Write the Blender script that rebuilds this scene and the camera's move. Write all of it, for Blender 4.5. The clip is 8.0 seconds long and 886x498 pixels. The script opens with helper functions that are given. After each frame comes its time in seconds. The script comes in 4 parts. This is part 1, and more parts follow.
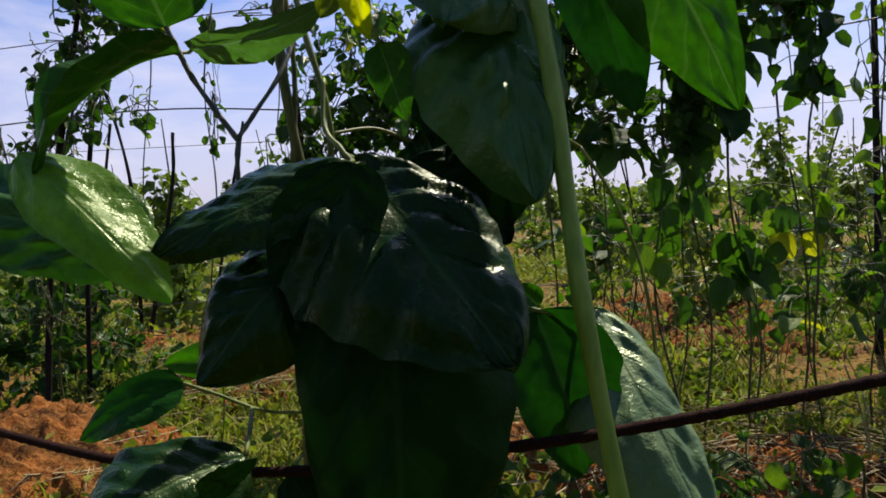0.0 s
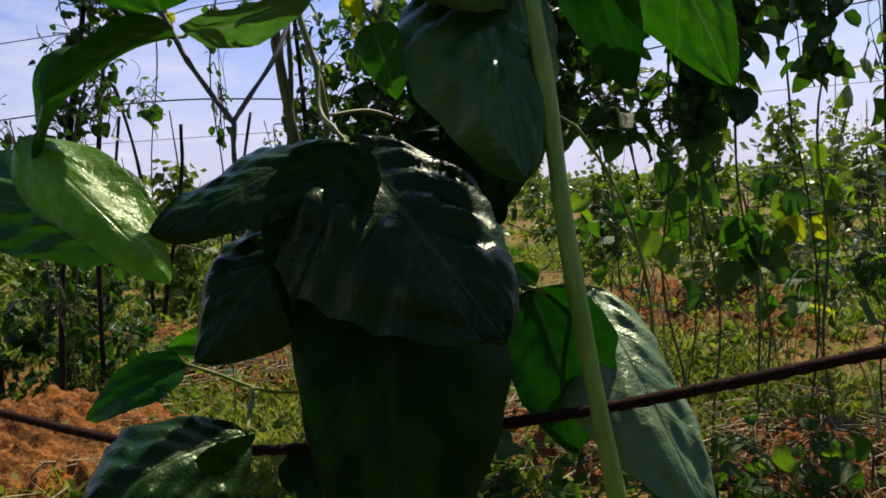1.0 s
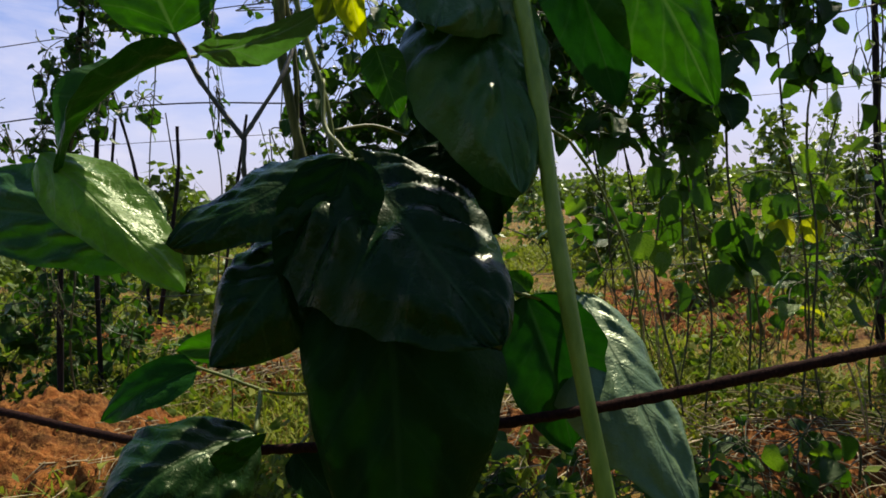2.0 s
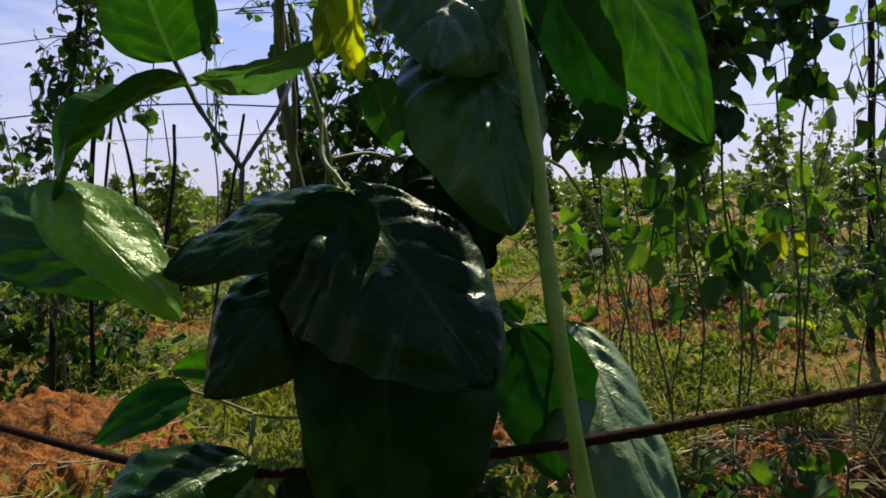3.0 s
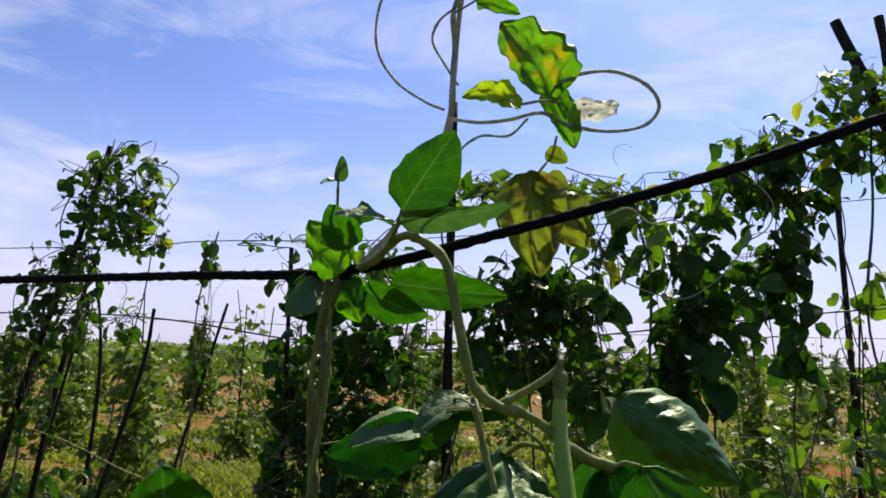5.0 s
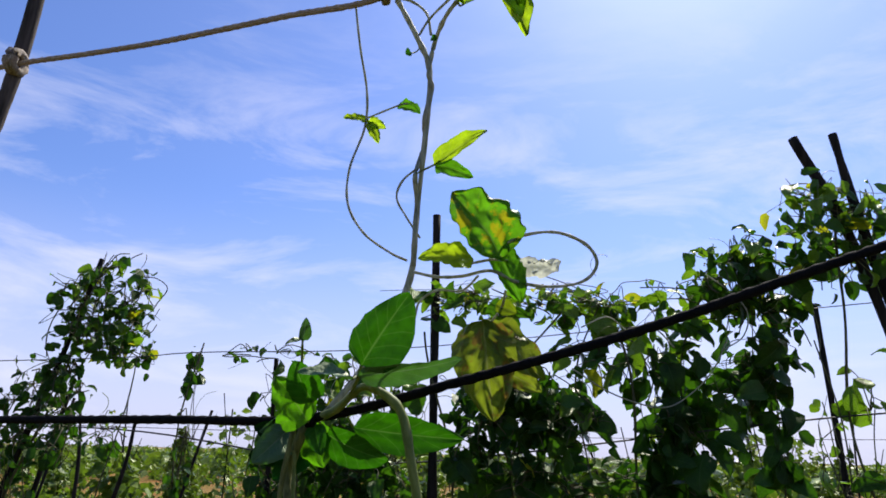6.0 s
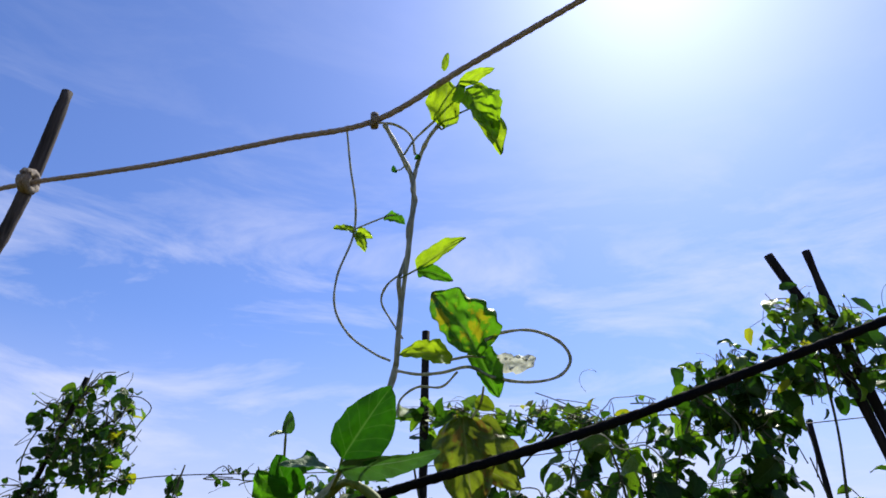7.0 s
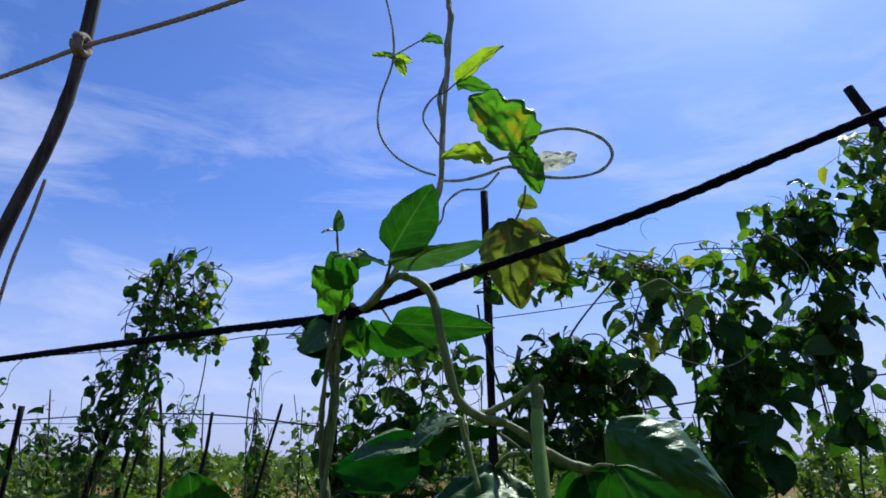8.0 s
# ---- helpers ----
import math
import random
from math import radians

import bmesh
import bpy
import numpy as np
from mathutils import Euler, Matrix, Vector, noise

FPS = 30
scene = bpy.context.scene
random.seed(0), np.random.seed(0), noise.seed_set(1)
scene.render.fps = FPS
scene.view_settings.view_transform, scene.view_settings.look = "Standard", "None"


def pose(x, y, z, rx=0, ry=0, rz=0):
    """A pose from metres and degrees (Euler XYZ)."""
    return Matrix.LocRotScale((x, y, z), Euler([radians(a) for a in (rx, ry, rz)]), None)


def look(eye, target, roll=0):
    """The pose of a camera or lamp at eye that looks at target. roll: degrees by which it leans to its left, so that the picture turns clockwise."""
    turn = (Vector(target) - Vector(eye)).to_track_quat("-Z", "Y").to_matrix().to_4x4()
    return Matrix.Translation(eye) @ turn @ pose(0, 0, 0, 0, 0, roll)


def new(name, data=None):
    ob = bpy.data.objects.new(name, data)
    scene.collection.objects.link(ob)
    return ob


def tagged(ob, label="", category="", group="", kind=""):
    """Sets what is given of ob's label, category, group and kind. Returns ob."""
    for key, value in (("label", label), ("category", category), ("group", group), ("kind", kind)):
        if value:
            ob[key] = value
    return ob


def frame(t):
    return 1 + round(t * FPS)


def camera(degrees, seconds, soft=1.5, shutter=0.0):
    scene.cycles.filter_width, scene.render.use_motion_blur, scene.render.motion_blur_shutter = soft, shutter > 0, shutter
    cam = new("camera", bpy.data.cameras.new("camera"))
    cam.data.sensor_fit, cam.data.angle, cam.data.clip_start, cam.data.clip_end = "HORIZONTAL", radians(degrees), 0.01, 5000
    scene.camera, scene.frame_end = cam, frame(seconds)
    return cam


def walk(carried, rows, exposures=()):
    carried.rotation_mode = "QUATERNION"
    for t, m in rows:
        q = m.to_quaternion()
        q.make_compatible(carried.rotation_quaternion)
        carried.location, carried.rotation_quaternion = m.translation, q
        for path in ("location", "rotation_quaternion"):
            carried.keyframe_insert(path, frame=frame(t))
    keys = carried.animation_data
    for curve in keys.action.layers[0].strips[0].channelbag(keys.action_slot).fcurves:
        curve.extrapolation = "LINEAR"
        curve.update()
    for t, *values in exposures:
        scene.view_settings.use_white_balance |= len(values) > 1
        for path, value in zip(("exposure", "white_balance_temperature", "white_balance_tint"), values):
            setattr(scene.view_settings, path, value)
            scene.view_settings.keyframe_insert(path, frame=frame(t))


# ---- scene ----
cam = camera(69.4, 8.0, soft=1.7)
PATH = [
    (0.0, 0.0000, 0.0000, 0.8000, 85.48, 2.91, -0.23),
    (0.5, 0.0037, 0.0032, 0.7872, 84.80, 3.65, -0.40),
    (1.0, 0.0099, -0.0044, 0.7929, 84.58, 3.60, 0.61),
    (2.5, 0.0069, -0.0334, 0.8043, 84.65, 3.34, -0.15),
    (3.0, 0.0096, -0.0318, 0.8252, 84.55, 2.46, -0.16),
    (3.5, 0.0047, -0.0104, 0.9091, 88.78, 1.82, -1.76),
    (4.0, -0.0069, 0.0205, 0.9891, 90.29, 0.78, -2.56),
    (4.5, -0.0215, 0.0130, 1.0516, 92.69, -0.49, -2.18),
    (5.0, -0.0441, 0.0022, 1.0887, 99.18, -2.04, -2.70),
    (5.2, -0.0439, -0.0017, 1.0965, 100.87, -1.92, -3.83),
    (6.3, -0.0141, -0.0739, 1.1277, 112.35, -1.21, -3.17),
    (6.5, -0.0155, -0.0803, 1.1245, 116.02, -1.30, -3.88),
    (7.0, -0.0099, -0.0804, 1.0921, 118.62, -0.88, -3.85),
    (7.5, -0.0072, -0.0734, 1.0625, 115.59, -1.00, -2.97),
    (8.0, 0.0116, -0.0617, 1.0246, 107.92, 0.16, 2.73),
]
EXPOSURES = [(0.0, 0.42, 7200, 12), (3.0, 0.42, 7200, 12), (3.5, 0.66, 7600, 12), (4.0, 0.76, 7600, 12), (4.5, 0.64, 7500, 12), (5.0, 0.56, 7250, 12), (6.5, 0.53, 6600, 9), (7.25, 0.38, 6400, 9), (8.0, 0.2, 5750, 8)]
walk(cam, [(t, pose(x, y, z, rx, ry, rz)) for t, x, y, z, rx, ry, rz in PATH], EXPOSURES)

# ---- daylight ----
SUN_AZIMUTH, SUN_HEIGHT = radians(30), radians(53)
world = bpy.data.worlds.new("daylight")
scene.world = world
world.use_nodes = True
wn, wl = world.node_tree.nodes, world.node_tree.links
sky = wn.new("ShaderNodeTexSky")
sky.sky_type, sky.sun_disc = "NISHITA", False
sky.sun_elevation, sky.sun_rotation = SUN_HEIGHT, SUN_AZIMUTH
sky.air_density, sky.dust_density, sky.ozone_density = 1.0, 0.9, 4.0
coord = wn.new("ShaderNodeTexCoord")
stretch = wn.new("ShaderNodeMapping")
stretch.inputs["Scale"].default_value = (1.3, 2.6, 5.0)
stretch.inputs["Rotation"].default_value = (0.35, 0.25, 0.5)
wisps = wn.new("ShaderNodeTexNoise")
wisps.inputs["Scale"].default_value, wisps.inputs["Detail"].default_value = 1.9, 7.0
wisps.inputs["Roughness"].default_value, wisps.inputs["Distortion"].default_value = 0.62, 0.5
cover = wn.new("ShaderNodeMapRange")
cover.inputs["From Min"].default_value, cover.inputs["From Max"].default_value = 0.46, 0.8
cover.inputs["To Max"].default_value = 0.85
clouds = wn.new("ShaderNodeMixRGB")
clouds.inputs["Color2"].default_value = (7.4, 7.5, 9.2, 1)
wl.new(coord.outputs["Generated"], stretch.inputs["Vector"])
wl.new(stretch.outputs["Vector"], wisps.inputs["Vector"])
wl.new(wisps.outputs["Fac"], cover.inputs["Value"])
height = wn.new("ShaderNodeSeparateXYZ")
haze = wn.new("ShaderNodeMapRange")
haze.interpolation_type = "SMOOTHSTEP"
haze.inputs["From Min"].default_value, haze.inputs["From Max"].default_value = 0.38, 0.0
haze.inputs["To Min"].default_value, haze.inputs["To Max"].default_value = 0.0, 0.8
veil = wn.new("ShaderNodeMixRGB")
veil.inputs["Color2"].default_value = (5.6, 5.8, 8.2, 1)
wl.new(coord.outputs["Generated"], height.inputs[0])
wl.new(height.outputs["Z"], haze.inputs["Value"])
wl.new(haze.outputs["Result"], veil.inputs["Fac"])
low = wn.new("ShaderNodeMapRange")
low.interpolation_type = "SMOOTHSTEP"
low.inputs["From Min"].default_value, low.inputs["From Max"].default_value = 0.66, 0.36
low.inputs["To Min"].default_value = 0.12
thin_cloud = wn.new("ShaderNodeMath")
thin_cloud.operation = "MULTIPLY"
wl.new(height.outputs["Z"], low.inputs["Value"])
wl.new(cover.outputs["Result"], thin_cloud.inputs[0])
wl.new(low.outputs["Result"], thin_cloud.inputs[1])
wl.new(thin_cloud.outputs[0], clouds.inputs["Fac"])
wl.new(veil.outputs["Color"], clouds.inputs["Color1"])
tone = wn.new("ShaderNodeMixRGB")
tone.blend_type, tone.inputs["Fac"].default_value, tone.inputs["Color2"].default_value = "MULTIPLY", 1.0, (0.82, 0.96, 1.40, 1)
wl.new(sky.outputs["Color"], tone.inputs["Color1"])
wl.new(tone.outputs["Color"], veil.inputs["Color1"])
wl.new(clouds.outputs["Color"], wn["Background"].inputs["Color"])
wn["Background"].inputs["Strength"].default_value = 0.088

sun = new("sun", bpy.data.lights.new("sun", "SUN"))
sun.data.energy, sun.data.angle, sun.data.color = 5.0, radians(0.6), (1.0, 0.95, 0.86)
toward_sun = Vector((math.sin(SUN_AZIMUTH) * math.cos(SUN_HEIGHT), math.cos(SUN_AZIMUTH) * math.cos(SUN_HEIGHT), math.sin(SUN_HEIGHT)))
sun.matrix_world = look(toward_sun * 30, (0, 0, 0))


# ---- materials ----
class Graph:
    """A small helper to write node trees."""

    def __init__(self, name):
        self.mat = bpy.data.materials.new(name)
        self.mat.use_nodes = True
        self.nodes, self.links = self.mat.node_tree.nodes, self.mat.node_tree.links
        self.shader = self.nodes["Principled BSDF"]
        self.out = self.nodes["Material Output"]

    def put(self, kind, **values):
        n = self.nodes.new(kind)
        for k, v in values.items():
            n.inputs[k.replace("_", " ")].default_value = v
        return n

    def link(self, a, b):
        self.links.new(a, b)

    def math(self, op, a, b=0.0, c=0.0):
        n = self.nodes.new("ShaderNodeMath")
        n.operation = op
        for i, v in enumerate((a, b, c)):
            if hasattr(v, "default_value"):
                self.link(v, n.inputs[i])
            else:
                n.inputs[i].default_value = v
        return n.outputs[0]

    def mix(self, fac, a, b, blend="MIX"):
        n = self.nodes.new("ShaderNodeMixRGB")
        n.blend_type = blend
        for i, v in enumerate((fac, a, b)):
            if hasattr(v, "default_value"):
                self.link(v, n.inputs[i])
            else:
                n.inputs[i].default_value = v if i == 0 else (*v, 1)
        return n.outputs[0]

    def smooth(self, v, lo, hi, a=0.0, b=1.0):
        n = self.nodes.new("ShaderNodeMapRange")
        n.interpolation_type = "SMOOTHSTEP"
        self.link(v, n.inputs["Value"])
        for k, x in (("From Min", lo), ("From Max", hi), ("To Min", a), ("To Max", b)):
            n.inputs[k].default_value = x
        return n.outputs["Result"]

    def noise(self, scale, detail=3.0, rough=0.55, vector=None):
        n = self.put("ShaderNodeTexNoise", Scale=scale, Detail=detail, Roughness=rough)
        if vector is None:
            vector = self.put("ShaderNodeTexCoord").outputs["Object"]
        self.link(vector, n.inputs["Vector"])
        return n.outputs["Fac"]

    def bump(self, height, strength, distance):
        n = self.put("ShaderNodeBump", Strength=strength, Distance=distance)
        self.link(height, n.inputs["Height"])
        return n.outputs["Normal"]


def leaf_material(name, dark, light, through_light, veins, spots=None, glow=0.42, gloss=0.38, island=False, shine=0.25):
    """A thin leaf: glossy upper cuticle, light coming through, paler veins, blotches."""
    g = Graph(name)
    uv = g.put("ShaderNodeUVMap")
    parts = g.put("ShaderNodeSeparateXYZ")
    g.link(uv.outputs["UV"], parts.inputs[0])
    across = g.math("ABSOLUTE", g.math("SUBTRACT", parts.outputs[0], 0.5))
    along = parts.outputs[1]
    rib = g.smooth(across, 0.006, 0.03, 1.0, 0.0)
    curve = g.math("MULTIPLY_ADD", g.math("MULTIPLY", across, across), 0.5, g.math("MULTIPLY", across, -0.75))
    wander = g.math("MULTIPLY", g.noise(60.0, 2.0), 0.05)
    s = g.math("MULTIPLY", g.math("ADD", g.math("ADD", along, curve), wander), 6.0)
    tri = g.math("ABSOLUTE", g.math("SUBTRACT", g.math("FRACT", s), 0.5))
    side = g.math("MULTIPLY", g.smooth(tri, 0.015, 0.075, 1.0, 0.0), 0.4)
    vein = g.math("MAXIMUM", rib, side)
    if island:
        rnd = g.smooth(g.put("ShaderNodeNewGeometry").outputs["Random Per Island"], 0.2, 0.9)
    else:
        rnd = g.put("ShaderNodeObjectInfo").outputs["Random"]
    blotch = g.smooth(g.noise(24.0, 4.0), 0.3, 0.7)
    fine = g.noise(420.0, 2.0)
    col = g.mix(g.math("MULTIPLY_ADD", blotch, 0.5, g.math("MULTIPLY", rnd, 0.55)), dark, light)
    col = g.mix(g.math("MULTIPLY", vein, 0.6), col, veins)
    col = g.mix(g.math("MULTIPLY", fine, 0.3), col, (0.01, 0.03, 0.008))
    lit = g.mix(g.math("MULTIPLY_ADD", blotch, 0.5, g.math("MULTIPLY", rnd, 0.4)), through_light, tuple(min(1, 2.2 * c) for c in through_light))
    cell = g.smooth(g.noise(130.0, 3.0, 0.6), 0.35, 0.7)
    lit = g.mix(g.math("MULTIPLY", cell, 0.45), lit, tuple(0.45 * c for c in through_light))
    lit = g.mix(g.math("MULTIPLY", vein, 0.6), lit, tuple(1.2 * c for c in veins))
    if spots:
        mask = g.smooth(g.noise(55.0, 5.0, 0.65), 0.53, 0.62)
        col = g.mix(mask, col, spots)
        lit = g.mix(mask, lit, spots)
    g.link(col, g.shader.inputs["Base Color"])
    g.link(g.smooth(blotch, 0.3, 0.75, gloss - 0.08, gloss + 0.14), g.shader.inputs["Roughness"])
    g.shader.inputs["Specular IOR Level"].default_value = shine
    g.shader.inputs["Specular Tint"].default_value = (0.82, 1.0, 0.5, 1)
    height = g.math("MULTIPLY_ADD", vein, -0.7, g.math("MULTIPLY_ADD", blotch, 0.7, g.math("MULTIPLY_ADD", cell, 0.6, g.math("MULTIPLY", fine, 0.25))))
    normal = g.bump(height, 0.45, 0.0015)
    g.link(normal, g.shader.inputs["Normal"])
    thin = g.put("ShaderNodeBsdfTranslucent")
    g.link(lit, thin.inputs["Color"])
    both = g.put("ShaderNodeMixShader", Fac=glow)
    g.link(g.shader.outputs[0], both.inputs[1])
    g.link(thin.outputs[0], both.inputs[2])
    g.link(both.outputs[0], g.out.inputs["Surface"])
    return g.mat


# Shade among the central leaves is put into these near-black base colours.
shaded = leaf_material("shaded_leaf", (0.0035, 0.016, 0.004), (0.009, 0.036, 0.005), (0.016, 0.13, 0.004), (0.018, 0.055, 0.01), glow=0.02, gloss=0.40, shine=0.03)
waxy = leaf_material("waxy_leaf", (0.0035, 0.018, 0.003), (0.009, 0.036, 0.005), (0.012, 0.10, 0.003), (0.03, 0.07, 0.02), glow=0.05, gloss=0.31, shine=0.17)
sheen = leaf_material("sheen_leaf", (0.014, 0.06, 0.012), (0.04, 0.12, 0.024), (0.016, 0.12, 0.004), (0.05, 0.11, 0.04), glow=0.06, gloss=0.42, shine=0.45)
silky = leaf_material("silky_leaf", (0.010, 0.05, 0.010), (0.03, 0.10, 0.022), (0.02, 0.13, 0.004), (0.06, 0.15, 0.04), glow=0.10, gloss=0.42, shine=0.25)
blistered = leaf_material("blistered_leaf", (0.08, 0.14, 0.06), (0.14, 0.22, 0.10), (0.03, 0.14, 0.008), (0.11, 0.18, 0.08), glow=0.10, gloss=0.40, shine=0.55)
emerald = leaf_material("emerald_leaf", (0.006, 0.045, 0.006), (0.014, 0.08, 0.01), (0.012, 0.13, 0.004), (0.03, 0.11, 0.02), glow=0.14, gloss=0.36, shine=0.1)
# Full sun on the top leaves is put into this brighter colour.
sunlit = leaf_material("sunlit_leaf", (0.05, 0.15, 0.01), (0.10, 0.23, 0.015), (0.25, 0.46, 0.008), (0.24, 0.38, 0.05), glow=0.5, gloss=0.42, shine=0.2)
mellow = leaf_material("mellow_leaf", (0.012, 0.055, 0.006), (0.032, 0.11, 0.012), (0.02, 0.115, 0.002), (0.09, 0.2, 0.035), glow=0.28, gloss=0.38, shine=0.15)
# Pale base colour carries the sky's glancing sheen on tilted leaf tops.
matte_pale = leaf_material("pale_sheen_leaf", (0.06, 0.12, 0.055), (0.11, 0.19, 0.10), (0.05, 0.16, 0.015), (0.16, 0.24, 0.13), glow=0.25, gloss=0.5, shine=0.35)
# Brighter copies for leaves against the sun: the light is in their colours.
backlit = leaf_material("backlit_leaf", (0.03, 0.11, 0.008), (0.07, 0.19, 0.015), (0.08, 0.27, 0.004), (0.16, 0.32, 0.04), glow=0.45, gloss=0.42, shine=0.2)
lit = leaf_material("lit_leaf", (0.016, 0.07, 0.006), (0.042, 0.14, 0.012), (0.028, 0.15, 0.002), (0.12, 0.26, 0.04), glow=0.32, shine=0.18)
lime = leaf_material("lime_leaf", (0.08, 0.19, 0.01), (0.15, 0.28, 0.015), (0.32, 0.52, 0.01), (0.28, 0.38, 0.06), glow=0.5)
yellow = leaf_material("yellow_leaf", (0.24, 0.34, 0.006), (0.36, 0.45, 0.01), (0.52, 0.68, 0.004), (0.48, 0.55, 0.06), glow=0.5)
olive = leaf_material("olive_leaf", (0.05, 0.08, 0.01), (0.10, 0.13, 0.015), (0.16, 0.24, 0.006), (0.16, 0.2, 0.04), glow=0.3)
yellowing = leaf_material("yellowing_leaf", (0.06, 0.10, 0.015), (0.15, 0.17, 0.03), (0.2, 0.27, 0.015), (0.25, 0.27, 0.08), spots=(0.18, 0.12, 0.02), glow=0.35)
spotted = leaf_material("spotted_leaf", (0.016, 0.075, 0.006), (0.05, 0.14, 0.012), (0.08, 0.25, 0.006), (0.12, 0.22, 0.04), spots=(0.36, 0.36, 0.01), glow=0.42)
pale_dry = leaf_material("dry_leaf", (0.34, 0.38, 0.34), (0.56, 0.58, 0.54), (0.42, 0.44, 0.36), (0.6, 0.6, 0.5), glow=0.4)
# Light through the leaflet and its top sheen are put into this pale green.
lit_pale = leaf_material("lit_pale_leaf", (0.06, 0.16, 0.02), (0.12, 0.25, 0.04), (0.14, 0.38, 0.008), (0.18, 0.32, 0.08), glow=0.42, gloss=0.36, shine=0.36)
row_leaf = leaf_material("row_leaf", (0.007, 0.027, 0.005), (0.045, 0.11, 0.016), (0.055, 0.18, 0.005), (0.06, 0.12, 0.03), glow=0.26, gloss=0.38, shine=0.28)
# Darker copy of the row leaf: shade inside the plants put into the colour.
row_leaf_shaded = leaf_material("row_leaf_shaded", (0.005, 0.018, 0.004), (0.022, 0.06, 0.009), (0.04, 0.14, 0.005), (0.06, 0.12, 0.03), glow=0.24, gloss=0.36, shine=0.2, island=True)
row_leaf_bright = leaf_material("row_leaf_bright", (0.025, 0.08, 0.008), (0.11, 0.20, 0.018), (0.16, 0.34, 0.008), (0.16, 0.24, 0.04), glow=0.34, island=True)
row_leaf_light = leaf_material("row_leaf_light", (0.04, 0.11, 0.010), (0.15, 0.24, 0.025), (0.14, 0.29, 0.008), (0.16, 0.24, 0.04), glow=0.34, gloss=0.34, shine=0.5)
row_leaf_yellow = leaf_material("row_leaf_yellow", (0.18, 0.22, 0.01), (0.32, 0.32, 0.02), (0.42, 0.48, 0.01), (0.35, 0.36, 0.06), glow=0.38)
far_leaf = leaf_material("far_leaf", (0.012, 0.04, 0.007), (0.20, 0.26, 0.05), (0.16, 0.28, 0.015), (0.10, 0.15, 0.03), glow=0.24, gloss=0.40, island=True, shine=0.28)
herb_leaf = leaf_material("herb_leaf", (0.03, 0.08, 0.009), (0.24, 0.28, 0.045), (0.13, 0.23, 0.01), (0.12, 0.17, 0.04), glow=0.3, gloss=0.45, island=True, shine=0.12)
weed_leaf = leaf_material("weed_leaf", (0.06, 0.11, 0.008), (0.36, 0.35, 0.06), (0.22, 0.29, 0.015), (0.2, 0.24, 0.05), glow=0.35, gloss=0.5, island=True, shine=0.12)


def bark_material(name, dark, light, scale, bump=0.004, stretch_z=0.12, rough=0.75, thin=0.0, shine=0.3):
    g = Graph(name)
    co = g.put("ShaderNodeTexCoord")
    m = g.put("ShaderNodeMapping")
    m.inputs["Scale"].default_value = (1, 1, stretch_z)
    g.link(co.outputs["Object"], m.inputs["Vector"])
    a = g.noise(scale, 5.0, 0.65, m.outputs["Vector"])
    b = g.noise(scale * 0.15, 3.0)
    col = g.mix(g.smooth(a, 0.3, 0.7), dark, light)
    col = g.mix(g.math("MULTIPLY", b, 0.5), col, tuple(0.5 * (x + y) * 0.6 for x, y in zip(dark, light)))
    g.link(col, g.shader.inputs["Base Color"])
    g.shader.inputs["Roughness"].default_value = rough
    g.shader.inputs["Specular IOR Level"].default_value = shine
    g.link(g.bump(a, 0.8, bump), g.shader.inputs["Normal"])
    if thin:
        t = g.put("ShaderNodeBsdfTranslucent")
        g.link(col, t.inputs["Color"])
        mx = g.put("ShaderNodeMixShader", Fac=thin)
        g.link(g.shader.outputs[0], mx.inputs[1])
        g.link(t.outputs[0], mx.inputs[2])
        g.link(mx.outputs[0], g.out.inputs["Surface"])
    return g.mat


green = bark_material("green_stem", (0.12, 0.18, 0.03), (0.28, 0.32, 0.09), 160, 0.0008, 0.3, 0.5, 0.3)
woody = bark_material("woody_stem", (0.06, 0.075, 0.016), (0.24, 0.25, 0.075), 220, 0.0012, 0.2, 0.7, 0.15)
dusky_stem = bark_material("dusky_stem", (0.06, 0.065, 0.05), (0.19, 0.19, 0.15), 200, 0.001, 0.25, 0.6, 0.1)
vine_pale = bark_material("pale_vine", (0.22, 0.25, 0.16), (0.60, 0.60, 0.48), 260, 0.001, 0.25, 0.6, 0.45)
reddish = bark_material("reddish_stem", (0.22, 0.12, 0.07), (0.36, 0.22, 0.14), 160, 0.0008, 0.3, 0.5)
pod_skin = bark_material("pod_skin", (0.15, 0.27, 0.03), (0.27, 0.40, 0.06), 120, 0.0008, 0.25, 0.42, 0.12)
pole_wood = bark_material("pole_wood", (0.007, 0.006, 0.006), (0.03, 0.026, 0.022), 70, 0.003, 0.1, 0.9, 0.0, 0.15)
pole_grey = bark_material("weathered_pole", (0.02, 0.018, 0.016), (0.12, 0.10, 0.085), 90, 0.003, 0.08, 0.9, 0.0, 0.15)
rope_black = bark_material("black_rope", (0.004, 0.004, 0.005), (0.011, 0.011, 0.012), 500, 0.001, 0.6, 0.9, 0.0, 0.08)
rope_brown = bark_material("brown_rope", (0.009, 0.004, 0.002), (0.042, 0.016, 0.009), 500, 0.001, 0.6, 0.9, 0.0, 0.1)
rope_grey = bark_material("jute_rope", (0.22, 0.185, 0.15), (0.55, 0.48, 0.40), 500, 0.001, 0.6, 0.85, 0.35)
wire_dark = bark_material("dark_wire", (0.012, 0.012, 0.014), (0.05, 0.05, 0.055), 200, 0.0005, 0.6, 0.6)
row_stem = bark_material("row_stem", (0.025, 0.03, 0.012), (0.13, 0.13, 0.055), 150, 0.001, 0.2, 0.75)
